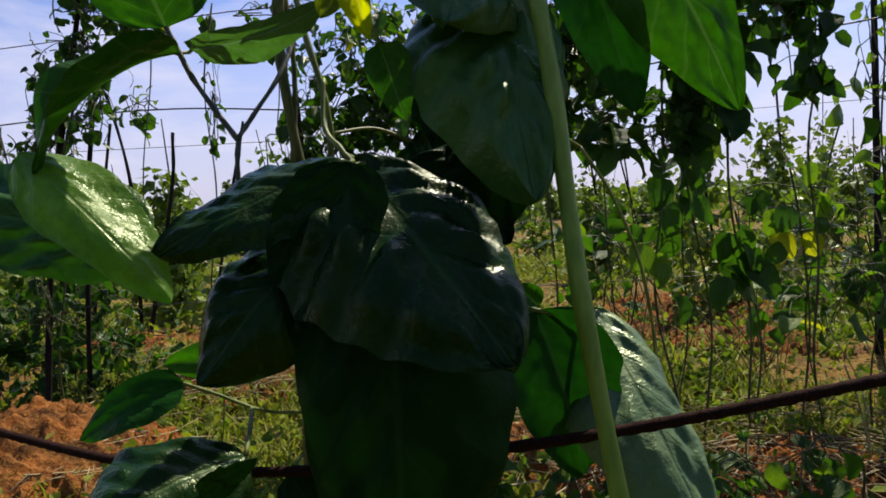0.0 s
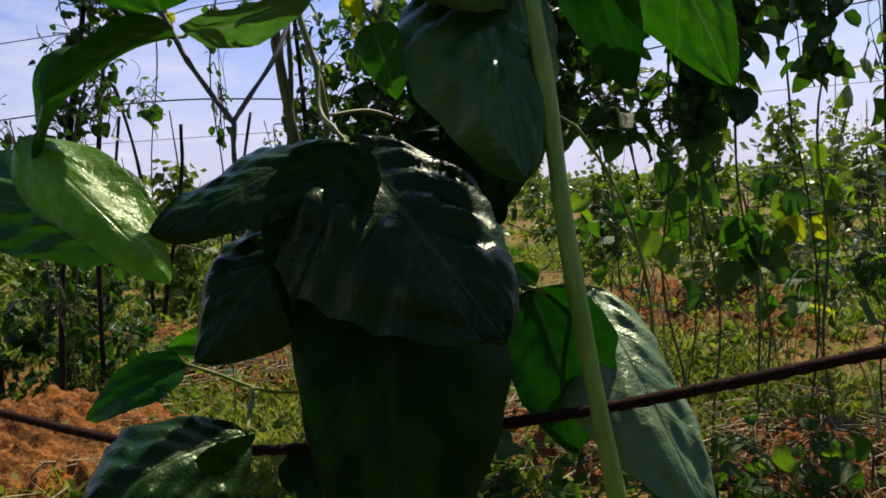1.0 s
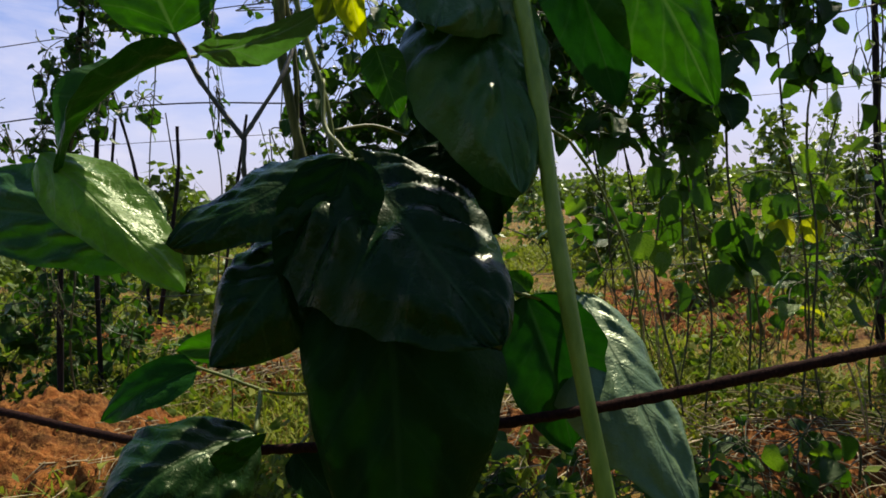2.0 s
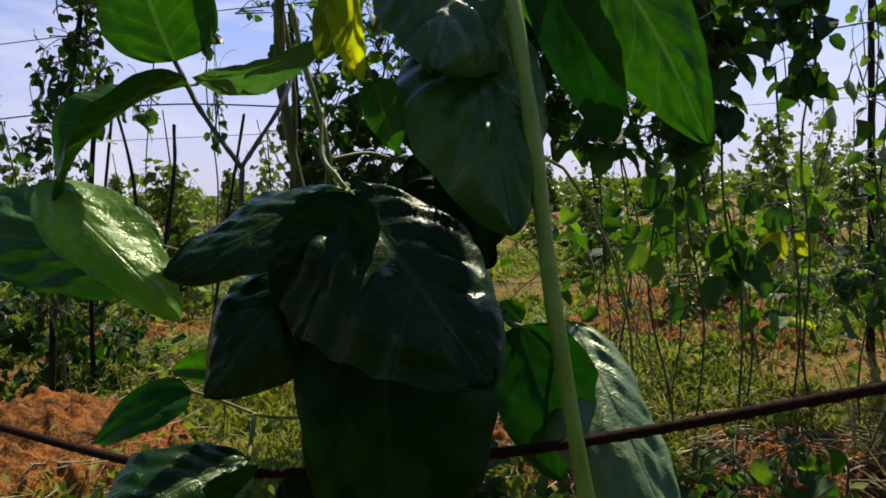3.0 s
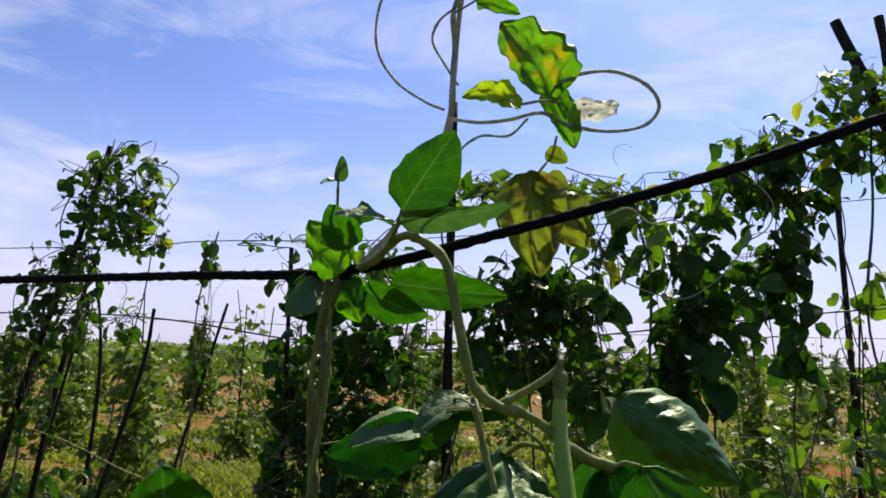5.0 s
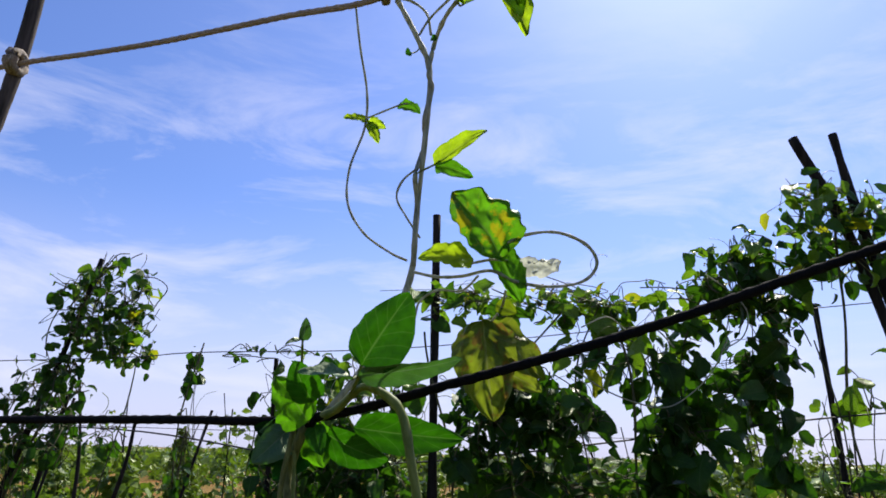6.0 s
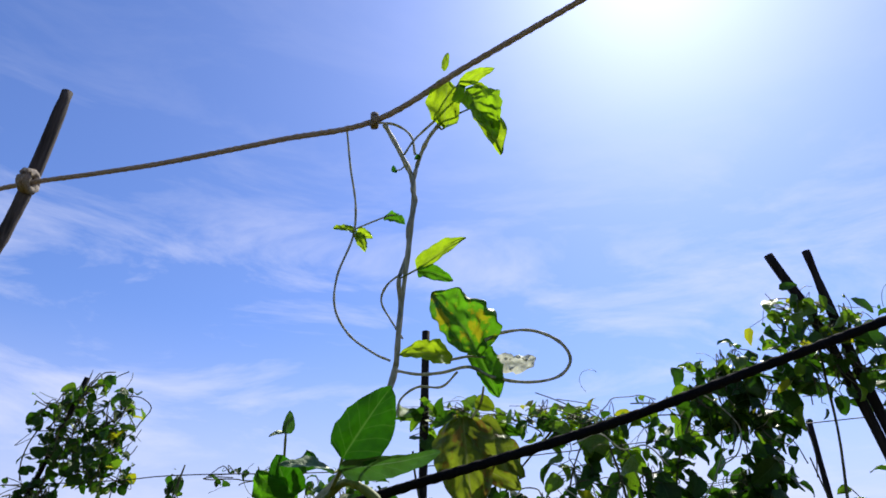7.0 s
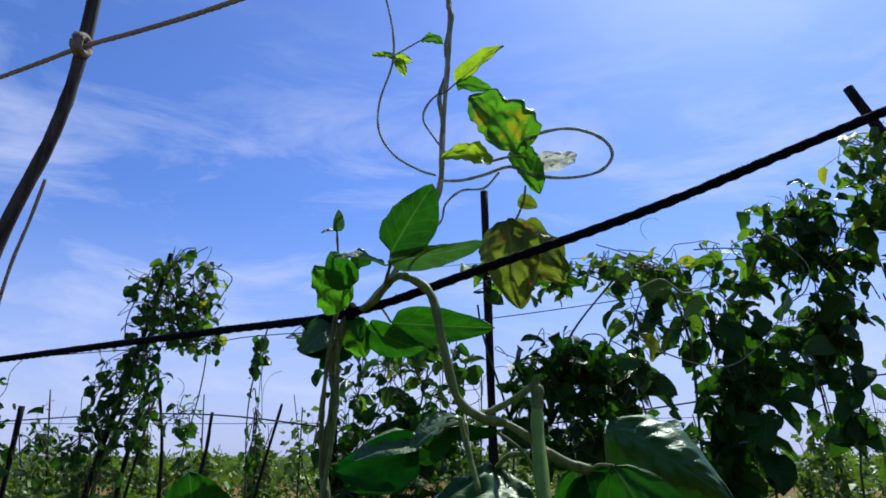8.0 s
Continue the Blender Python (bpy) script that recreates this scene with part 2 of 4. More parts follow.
straw = bark_material("straw", (0.20, 0.15, 0.07), (0.42, 0.35, 0.18), 90, 0.0006, 0.3, 0.7)


def soil_material(name, cover):
    g = Graph(name)
    co = g.put("ShaderNodeTexCoord").outputs["Object"]
    big = g.noise(0.55, 5.0, 0.6, co)
    mid = g.noise(7.0, 6.0, 0.65, co)
    fine = g.noise(70.0, 4.0, 0.7, co)
    col = g.mix(g.smooth(mid, 0.32, 0.68), (0.06, 0.017, 0.006), (0.30, 0.088, 0.018))
    col = g.mix(g.math("MULTIPLY", g.smooth(fine, 0.45, 0.7), 0.6), col, (0.36, 0.125, 0.035))
    litter = g.smooth(g.math("ADD", big, g.math("MULTIPLY", mid, 0.45)), 0.5, 0.72)
    dry = g.mix(g.smooth(fine, 0.4, 0.62), (0.045, 0.06, 0.012), (0.22, 0.23, 0.05))
    col = g.mix(g.math("MULTIPLY", litter, cover), col, dry)
    g.link(col, g.shader.inputs["Base Color"])
    g.shader.inputs["Roughness"].default_value = 0.95
    g.shader.inputs["Specular IOR Level"].default_value = 0.15
    g.link(g.bump(g.math("ADD", mid, g.math("MULTIPLY", fine, 0.5)), 0.9, 0.03), g.shader.inputs["Normal"])
    return g.mat


soil = soil_material("red_soil", 0.55)
loose_soil = soil_material("loose_red_soil", 0.15)


# ---- building helpers ----
def mesh_from(name, verts, faces, material, uvs=None, smooth=True):
    me = bpy.data.meshes.new(name)
    me.from_pydata([tuple(v) for v in verts], [], [tuple(f) for f in faces])
    if uvs is not None:
        layer = me.uv_layers.new(name="UVMap")
        loops = np.zeros(len(me.loops), dtype=np.int32)
        me.loops.foreach_get("vertex_index", loops)
        layer.data.foreach_set("uv", np.asarray(uvs, dtype=np.float32)[loops].ravel())
    me.materials.append(material)
    if smooth:
        me.polygons.foreach_set("use_smooth", np.ones(len(me.polygons), dtype=bool))
    me.update()
    return me


def thing(name, at, label, category, group="", kind=""):
    ob = new(name)
    ob.location = at
    ob.empty_display_size = 0.05
    return tagged(ob, label, category, group, kind)


def put_part(name, data, parent, m=None, label="", kind=""):
    """A mesh at the world pose m, under a thing or a part of one that stands unturned."""
    ob = new(name, data)
    ob.parent = parent
    base = Vector(parent.location) + (Vector(parent.parent.location) if parent.parent else Vector())
    ob.matrix_basis = Matrix.Translation(-base) @ (m if m is not None else Matrix())
    return tagged(ob, label, "", "", kind)


def spline(points, steps=8):
    """A smooth line through the points."""
    p = [Vector(q) for q in points]
    if len(p) == 2:
        return [p[0].lerp(p[1], i / steps) for i in range(steps + 1)]
    p = [2 * p[0] - p[1]] + p + [2 * p[-1] - p[-2]]
    line = []
    for i in range(1, len(p) - 2):
        for k in range(steps):
            t = k / steps
            a, b, c, d = p[i - 1], p[i], p[i + 1], p[i + 2]
            line.append(0.5 * (2 * b + (c - a) * t + (2 * a - 5 * b + 4 * c - d) * t * t + (3 * b - a - 3 * c + d) * t ** 3))
    line.append(p[-2])
    return line


def tube_data(line, radius, sides=8, wobble=0.0, seed=0, twist=0.0, strands=0):
    """Vertices and faces of a tube along a line; radius: a number or a function of 0..1. strands: rope lay."""
    n = len(line)
    verts, faces = [], []
    up = Vector((0.13, 0.21, 0.97))
    for i, p in enumerate(line):
        d = (line[min(i + 1, n - 1)] - line[max(i - 1, 0)]).normalized()
        x = d.cross(up)
        if x.length < 0.05:
            x = d.cross(Vector((1, 0.1, 0)))
        x.normalize()
        y = d.cross(x)
        r = radius(i / (n - 1)) if callable(radius) else radius
        if wobble:
            r *= 1 + wobble * noise.noise(Vector((seed * 7.3, i * 0.45, 0.5)))
        for k in range(sides):
            a = 2 * math.pi * k / sides
            rr = r
            if strands:
                rr = r * (0.92 + 0.08 * math.cos(strands * (a + twist * i)))
            verts.append(p + rr * (math.cos(a) * x + math.sin(a) * y))
    for i in range(n - 1):
        for k in range(sides):
            j = (k + 1) % sides
            faces.append((i * sides + k, i * sides + j, (i + 1) * sides + j, (i + 1) * sides + k))
    faces.append(tuple(range(sides - 1, -1, -1)))
    faces.append(tuple(range((n - 1) * sides, n * sides)))
    return verts, faces


def tube(name, points, radius, material, parent, steps=8, sides=8, label="", **more):
    v, f = tube_data(spline(points, steps), radius, sides, **more)
    return put_part(name, mesh_from(name, v, f, material), parent, None, label)


def even(line, step):
    """The same line in even steps."""
    out, left = [line[0]], step
    for p, q in zip(line, line[1:]):
        d = (q - p).length
        at = left
        while at <= d:
            out.append(p.lerp(q, at / d))
            at += step
        left = at - d
    return out


def join(pieces):
    verts, faces = [], []
    for v, f in pieces:
        o = len(verts)
        verts += v
        faces += [tuple(i + o for i in q) for q in f]
    return verts, faces


def leaf_data(length, width, fold=0.2, droop=0.4, quilt=0.006, seed=0, nu=8, nv=12, ragged=0.0, crumple=1.0, belly=0.64, blunt=0.62, curl=0.0):
    """A bean leaflet: egg shape along +y from its stalk, creased along the rib (fold below 0: both halves slope away like a roof),
    puffed up into cells between the side veins, its margin wavy and curled under."""
    verts, faces, uvs = [], [], []
    y = z = 0.0
    ang = 0.0
    skew = 0.16 * math.sin(seed * 2.3)
    bow = 0.05 * width * math.sin(seed * 1.7)
    for j in range(nv + 1):
        v = j / nv
        prof = math.sin(math.pi * min(1.0, v ** belly)) ** blunt if v < 1 else 0.0
        prof = max(prof, 0.015)
        for i in range(nu + 1):
            u = 2 * i / nu - 1
            a = abs(u)
            side = 1 if u > 0 else 2
            edge = 1 + ragged * noise.noise(Vector((u * 2 + seed, v * 9, seed * 1.7)))
            half = 0.5 * width * prof * edge * (1 + skew * u)
            s = (v - 0.375 * a + 0.125 * u * u) * 6 + 0.3 * noise.noise(Vector((a * 2, v * 4, seed + side * 9)))
            swell = 0.8 + 0.8 * noise.noise(Vector((u * 2.5 + seed, v * 5, seed * 0.7)))
            ridge = (0.5 - 0.5 * math.cos(2 * math.pi * s)) ** 0.65
            cell = 0.72 + 0.28 * math.cos(2 * math.pi * (2.4 * a + 0.37 * math.floor(s) + 0.5 * side))
            pucker = 0.16 * noise.noise(Vector((u * 6 + seed, v * 13, seed * 2.1)))
            puff = quilt * swell * (ridge * cell + pucker) * min(1, 3.5 * a) * (1 - 0.45 * a) * prof
            wave = 0.07 * crumple * width * noise.noise(Vector((u * 1.3 * crumple ** 0.5 + seed * 3.1, v * 2.2 * crumple ** 0.5, seed))) * (0.3 + a)
            lift = fold * half * a ** 1.4 + puff + wave - curl * half * max(0.0, a - 0.6) ** 2 * 6
            x = u * half * (1 - 0.12 * abs(fold)) + bow * math.sin(math.pi * v)
            verts.append((x, y - lift * math.sin(ang), z + lift * math.cos(ang)))
            uvs.append((0.5 + 0.5 * u, v))
        ang = -droop * (v ** 1.4) + 0.35 * droop
        y += length / nv * math.cos(ang)
        z += length / nv * math.sin(ang)
    m = nu + 1
    for j in range(nv):
        for i in range(nu):
            faces.append((j * m + i, j * m + i + 1, (j + 1) * m + i + 1, (j + 1) * m + i))
    return verts, faces, uvs


def leaf_pose(base, tip, spin):
    """A leaf's pose: its stalk at base, its rib towards tip, its face turned by spin degrees from facing the path."""
    b, t = Vector(base), Vector(tip)
    y = (t - b).normalized()
    face = Vector((0.05, -1, 0.1))
    z = (face - y * face.dot(y)).normalized()
    z = Matrix.Rotation(radians(spin), 3, y) @ z
    x = y.cross(z)
    m = Matrix((x, y, z)).transposed().to_4x4()
    return Matrix.Translation(b) @ m, (t - b).length


def leaf_toward(at, way, face):
    y = Vector(way).normalized()
    z = Vector(face)
    z = (z - y * z.dot(y)).normalized()
    return Matrix.Translation(at) @ Matrix((y.cross(z), y, z)).transposed().to_4x4()


# ---- ground ----
def ground_height(x, y):
    ridge = 0.05 * math.sin(2.9 * (y + 0.12 * x) - 0.6)
    lump = 0.05 * noise.noise(Vector((x * 1.1, y * 1.1, 0.2))) + 0.018 * noise.noise(Vector((x * 5, y * 5, 3.0)))
    mound = 0.10 * math.exp(-((x + 1.3) ** 2 + (y - 1.95) ** 2) / 0.2)
    fade = 1.0 if abs(x) < 12 and y < 20 else 0.3
    return fade * (ridge + lump) + mound


def bare(x, y):
    """Whether the soil lies bare here."""
    spots = ((0.92, 1.68, 0.36), (0.27, 1.96, 0.28), (-1.3, 1.98, 0.42), (1.5, 4.1, 0.5), (-1.7, 3.6, 0.4), (-0.92, 2.73, 0.3), (0.85, 3.3, 0.35), (0.96, 1.73, 0.25), (1.4, 3.0, 0.3), (-1.9, 4.2, 0.55), (-1.25, 4.1, 0.45), (0.8, 3.1, 0.45), (1.65, 4.8, 0.55), (1.73, 2.43, 0.3), (-1.75, 3.8, 0.5))
    return any((x - a) ** 2 + (y - b) ** 2 < (r * (0.75 + 0.6 * noise.noise(Vector((x * 5, y * 5, 2.0))))) ** 2 for a, b, r in spots)


def build_ground():
    step = [0.07 * i for i in range(0, 60)]
    far = [4.2 * 1.12 ** k for k in range(1, 48)]
    half = [s for s in step] + far
    xs = [-s for s in reversed(half[1:])] + half
    ys = [1.8 + s for s in xs]
    verts = [(x, y, ground_height(x, y)) for y in ys for x in xs]
    n = len(xs)
    faces = [(j * n + i, j * n + i + 1, (j + 1) * n + i + 1, (j + 1) * n + i) for j in range(len(ys) - 1) for i in range(n - 1)]
    tagged(new("ground", mesh_from("ground", verts, faces, soil)), "red laterite soil with dry litter between bean rows", "ground", kind="structure")


build_ground()


def soil_mound(x, y, r, h, label):
    """A low heap of loose red earth with clods, its rim sunk in the ground."""
    n = 84
    verts, faces = [], []
    for j in range(n + 1):
        for i in range(n + 1):
            u, w = 2 * i / n - 1, 2 * j / n - 1
            px, py = x + r * u * 1.25, y + r * w
            d = math.hypot(u, w) + 0.25 * noise.noise(Vector((px * 4, py * 4, 8.0)))
            lift = h * max(0.0, 1 - d * d) - 0.035 * max(0.0, d - 0.75) * 3
            clod = 0.045 * abs(noise.noise(Vector((px * 11, py * 11, 5.0)))) + 0.035 * noise.noise(Vector((px * 30, py * 30, 6.0))) + 0.014 * noise.noise(Vector((px * 75, py * 75, 7.0)))
            verts.append((px, py, ground_height(px, py) + lift + clod * (0.4 if d > 0.9 else 1)))
    for j in range(n):
        for i in range(n):
            k = j * (n + 1) + i
            faces.append((k, k + 1, k + n + 2, k + n + 1))
    tagged(new("soil_mound", mesh_from("soil_mound", verts, faces, loose_soil)), label, "soil mound", "heaps of loose red soil")


soil_mound(-1.36, 1.93, 0.42, 0.13, "broad heap of loose orange-red soil beside the vine")
soil_mound(0.27, 1.98, 0.30, 0.07, "small heap of loose orange-red soil between rows")
soil_mound(1.0, 1.75, 0.28, 0.06, "small heap of loose orange-red soil between rows")
soil_mound(1.55, 4.05, 0.55, 0.07, "flat heap of loose orange-red soil behind the row")
soil_mound(-1.7, 3.65, 0.50, 0.06, "flat heap of loose orange-red soil behind the row")
soil_mound(0.85, 3.3, 0.42, 0.06, "flat heap of loose orange-red soil behind the row")
soil_mound(1.4, 3.0, 0.35, 0.06, "small heap of loose orange-red soil between rows")
soil_mound(-0.92, 2.75, 0.34, 0.05, "small heap of loose orange-red soil between rows")


# ---- ropes and the leaning pole of the first row ----
def rope(name, label, points, radius, material, strands=3, knots=()):
    ob = thing(name, points[0], label, "rope")
    v, f = tube_data(even(spline(points, 40), 0.003), radius, 9, strands=strands, twist=0.45, wobble=0.1)
    put_part("cord", mesh_from("cord", v, f, material), ob)
    hairs = []
    rng = random.Random(len(points))
    line = even(spline(points, 40), 0.003)
    for p in line:
        for _ in range(4):
            d = Vector((rng.gauss(0, 1), rng.gauss(0, 1), rng.gauss(0, 1))).normalized()
            e = Vector((rng.gauss(0, 1), rng.gauss(0, 1), rng.gauss(0, 1))).normalized()
            hairs.append(([p + d * radius * 0.8 + e * 0.0003, p + d * radius * 0.8 - e * 0.0003, p + d * (radius + 0.0003 + 0.0036 * rng.random() ** 2) + e * 0.0014], [(0, 1, 2)]))
    put_part("fibre", mesh_from("fibre", *join(hairs), material), ob, None, "", "stuff")
    for k, (at, size) in enumerate(knots):
        pieces = []
        for j in range(3):
            ring = [Vector(at) + Vector((0.25 * size * (j - 1), size * math.cos(a) * 0.9, size * math.sin(a))) for a in np.linspace(0, 2 * math.pi, 15)]
            pieces.append(tube_data(ring, size * 0.42, 6, wobble=0.3, seed=j + k))
        put_part("knot", mesh_from("knot", *join(pieces), material), ob)
    return ob


rope("low_rope", "brown coir rope strung low along the first row", [(-1.3, 1.05, 0.60), (-0.9, 0.83, 0.604), (-0.50, 0.62, 0.607), (-0.20, 0.47, 0.605), (0.045, 0.41, 0.635), (0.29, 0.37, 0.685), (0.5, 0.32, 0.735), (0.9, 0.22, 0.82)], 0.0042, rope_brown)
rope("middle_rope", "black rope tied tight at chest height over the vine", [(-1.6, 1.22, 1.14), (-1.1, 0.985, 1.142), (-0.75, 0.818, 1.145), (-0.46, 0.68, 1.147), (-0.25, 0.58, 1.148), (-0.102, 0.512, 1.150), (0.022, 0.475, 1.180), (0.165, 0.445, 1.222), (0.283, 0.42, 1.264), (0.42, 0.391, 1.313), (0.62, 0.349, 1.384), (0.9, 0.29, 1.48)], 0.0044, rope_black, knots=[((-0.10, 0.512, 1.150), 0.007)])
rope("top_rope", "weathered grey jute rope along the top of the trellis", [(-1.5, 1.16, 1.67), (-1.1, 0.99, 1.66), (-0.85, 0.885, 1.652), (-0.72, 0.83, 1.648), (-0.60, 0.778, 1.644), (-0.48, 0.735, 1.639), (-0.359, 0.69, 1.635), (-0.191, 0.62, 1.631), (-0.061, 0.549, 1.614), (0.048, 0.49, 1.656), (0.146, 0.44, 1.695), (0.25, 0.387, 1.737), (0.38, 0.32, 1.79), (0.6, 0.206, 1.88), (0.9, 0.05, 1.99)], 0.0040, rope_grey, knots=[((-0.061, 0.549, 1.614), 0.008), ((-0.60, 0.775, 1.645), 0.015)])

loose_end = thing("loose_cord", (-0.625, 0.790, 1.421), "thin grey cord hanging beside the leaning pole", "cord")
tube("strand", [(-0.625, 0.790, 1.421), (-0.640, 0.795, 1.358), (-0.656, 0.800, 1.303), (-0.667, 0.805, 1.249), (-0.676, 0.810, 1.168)], 0.0026, rope_grey, loose_end, 8, 7, wobble=0.2)


def pole(name, label, points, radius, material, group="", taper=0.75, sides=9):
    ob = thing(name, points[0], label, "pole", group)
    tube("shaft", points, lambda t: radius * (1 - (1 - taper) * t), material, ob, 10, sides, wobble=0.25, seed=len(bpy.data.objects))
    return ob


pole("trellis_pole", "weathered grey wooden pole leaning at the first row", [(-0.92, 0.92, -0.1), (-0.80, 0.84, 0.7), (-0.70, 0.80, 1.25), (-0.627, 0.79, 1.5), (-0.604, 0.785, 1.65), (-0.597, 0.78, 1.83)], 0.0125, pole_grey, sides=12)

# ---- the bean vine of the first row ----
vine = thing("bean_vine", (-0.11, 0.5, 0.0), "climbing yardlong bean plant with large glossy leaves on the ropes", "bean plant")
LEAVES = [0]


def leaf_at(base, tip, width, spin, fold, droop, quilt, material, **shape):
    LEAVES[0] += 1
    m, length = leaf_pose(base, tip, spin)
    big = width > 0.05
    soft = material in (lime, sunlit, spotted, yellowing, pale_dry, yellow, backlit)
    v, f, uv = leaf_data(length, width, fold, droop, quilt * 0.5, LEAVES[0], 32 if big else 10, 48 if big else 14, 0.22 if soft else 0.08, 3.2 if soft else 1.5, **shape)
    put_part("leaf", mesh_from("leaf", v, f, material, uv), vine, m)
    at = Vector(base)
    near = min(STEM_POINTS, key=lambda q: (q - at).length)
    if 0.006 < (near - at).length < 0.085:
        sag = Vector((0, 0.006, 0.1 * (near - at).length))
        tube("petiole", [near, near.lerp(at, 0.5) + sag, at], 0.0007 + 0.012 * width, green, vine, 6, 6)


STEM_POINTS = []


def stem_at(radius, material, *points):
    STEM_POINTS.extend(spline(points, 4))
    v, f = tube_data(spline(points, 8), radius * 0.68, 8, wobble=0.3, seed=len(bpy.data.objects))
    put_part("stem", mesh_from("stem", v, f, material), vine)


stem_at(.012, woody, (-0.13, 0.52, -0.05), (-0.12, 0.5, 0.35), (-0.112, 0.5, 0.6), (-0.109, 0.5, 0.81))
stem_at(.0064, woody, (-0.105, 0.500, 0.809), (-0.115, 0.500, 0.893), (-0.118, 0.505, 0.938), (-0.113, 0.500, 0.989), (-0.118, 0.510, 1.022), (-0.110, 0.505, 1.070), (-0.115, 0.515, 1.105), (-0.108, 0.510, 1.131), (-0.102, 0.515, 1.151))
for turn, start, r in ((0.0, 0.62, 0.0034), (2.6, 0.95, 0.0028)):
    stem_at(r, green if turn else woody, *[(-0.114 + 0.006 * math.cos(turn + 21 * z), 0.504 + 0.006 * math.sin(turn + 21 * z), z) for z in np.linspace(start, 1.15, 18)])
stem_at(.0035, green, (-0.083, 0.470, 0.812), (-0.077, 0.470, 0.851), (-0.084, 0.480, 0.889), (-0.095, 0.490, 0.928), (-0.105, 0.500, 0.977))
stem_at(.0054, green, (-0.103, 0.515, 1.148), (-0.079, 0.500, 1.156), (-0.058, 0.480, 1.173), (-0.043, 0.470, 1.171), (-0.023, 0.460, 1.153), (-0.013, 0.455, 1.112), (-0.002, 0.455, 1.069), (0.017, 0.455, 1.053), (0.041, 0.455, 1.046), (0.075, 0.457, 1.022), (0.099, 0.459, 1.014))
stem_at(.0058, reddish, (0.064, 0.455, 1.028), (0.081, 0.458, 1.019), (0.097, 0.459, 1.014))
stem_at(.004, green, (0.015, 0.455, 1.053), (0.037, 0.460, 1.064), (0.056, 0.462, 1.076), (0.063, 0.462, 1.086))
stem_at(.0032, green, (-0.000, 0.455, 1.053), (0.007, 0.450, 1.026), (0.014, 0.440, 1.001))
stem_at(.0022, green, (0.029, 0.455, 1.042), (0.049, 0.455, 1.026), (0.062, 0.460, 0.995), (0.070, 0.470, 0.946))
stem_at(.0028, dusky_stem, (-0.180, 0.445, 0.925), (-0.174, 0.445, 0.912), (-0.165, 0.443, 0.892), (-0.149, 0.437, 0.868), (-0.132, 0.430, 0.845))
stem_at(.0026, dusky_stem, (-0.132, 0.430, 0.847), (-0.122, 0.440, 0.865), (-0.108, 0.460, 0.894), (-0.099, 0.490, 0.934))
stem_at(.0028, dusky_stem, (-0.132, 0.430, 0.845), (-0.134, 0.430, 0.827), (-0.137, 0.440, 0.786), (-0.136, 0.460, 0.714))
stem_at(.0026, green, (-0.080, 0.470, 0.890), (-0.078, 0.450, 0.854), (-0.065, 0.430, 0.837), (-0.055, 0.420, 0.825))
stem_at(.002, green, (-0.195, 0.460, 0.675), (-0.173, 0.465, 0.664), (-0.140, 0.470, 0.648), (-0.108, 0.490, 0.638))
stem_at(.0022, green, (0.096, 0.460, 0.709), (0.078, 0.460, 0.712), (0.065, 0.460, 0.716), (0.047, 0.470, 0.721), (0.011, 0.480, 0.729))
stem_at(.003, green, (0.004, 0.460, 1.050), (0.007, 0.450, 1.026), (0.014, 0.438, 0.999))
stem_at(.0022, green, (0.121, 0.550, 0.838), (0.145, 0.550, 0.799), (0.165, 0.550, 0.751), (0.175, 0.550, 0.709), (0.180, 0.550, 0.666), (0.180, 0.550, 0.602))
stem_at(.0026, green, (-0.072, 0.440, 0.946), (-0.065, 0.430, 0.963), (-0.052, 0.410, 0.965), (-0.045, 0.400, 0.955))
stem_at(.003, green, (-0.045, 0.420, 0.964), (-0.050, 0.400, 0.952), (-0.052, 0.400, 0.939))
stem_at(.0046, vine_pale, (-0.088, 0.515, 1.155), (-0.062, 0.520, 1.190), (-0.034, 0.540, 1.250), (-0.020, 0.550, 1.291), (-0.017, 0.550, 1.353), (-0.011, 0.550, 1.445), (-0.009, 0.550, 1.519), (-0.024, 0.550, 1.561), (-0.048, 0.550, 1.609))
stem_at(.0038, vine_pale, (-0.018, 0.549, 1.298), (-0.018, 0.541, 1.331), (-0.017, 0.554, 1.367), (-0.020, 0.541, 1.393), (-0.011, 0.559, 1.436), (-0.013, 0.546, 1.457), (-0.006, 0.549, 1.496), (-0.010, 0.546, 1.516), (-0.004, 0.554, 1.561), (0.007, 0.540, 1.585), (0.022, 0.530, 1.603))
stem_at(.0022, vine_pale, (-0.060, 0.550, 1.612), (-0.035, 0.550, 1.610), (-0.015, 0.550, 1.594), (-0.009, 0.550, 1.566))
stem_at(.0022, vine_pale, (-0.022, 0.550, 1.565), (-0.010, 0.545, 1.585), (0.016, 0.530, 1.607))
stem_at(.002, vine_pale, (-0.097, 0.570, 1.616), (-0.089, 0.580, 1.565), (-0.079, 0.590, 1.515), (-0.079, 0.595, 1.472), (-0.092, 0.590, 1.418), (-0.090, 0.580, 1.373), (-0.071, 0.570, 1.338), (-0.043, 0.560, 1.315), (-0.025, 0.550, 1.304))
stem_at(.0018, vine_pale, (-0.015, 0.550, 1.406), (-0.032, 0.550, 1.390), (-0.038, 0.550, 1.370), (-0.027, 0.550, 1.349), (-0.013, 0.550, 1.328))
stem_at(.0014, vine_pale, (-0.078, 0.600, 1.486), (-0.042, 0.580, 1.493), (-0.032, 0.570, 1.490))
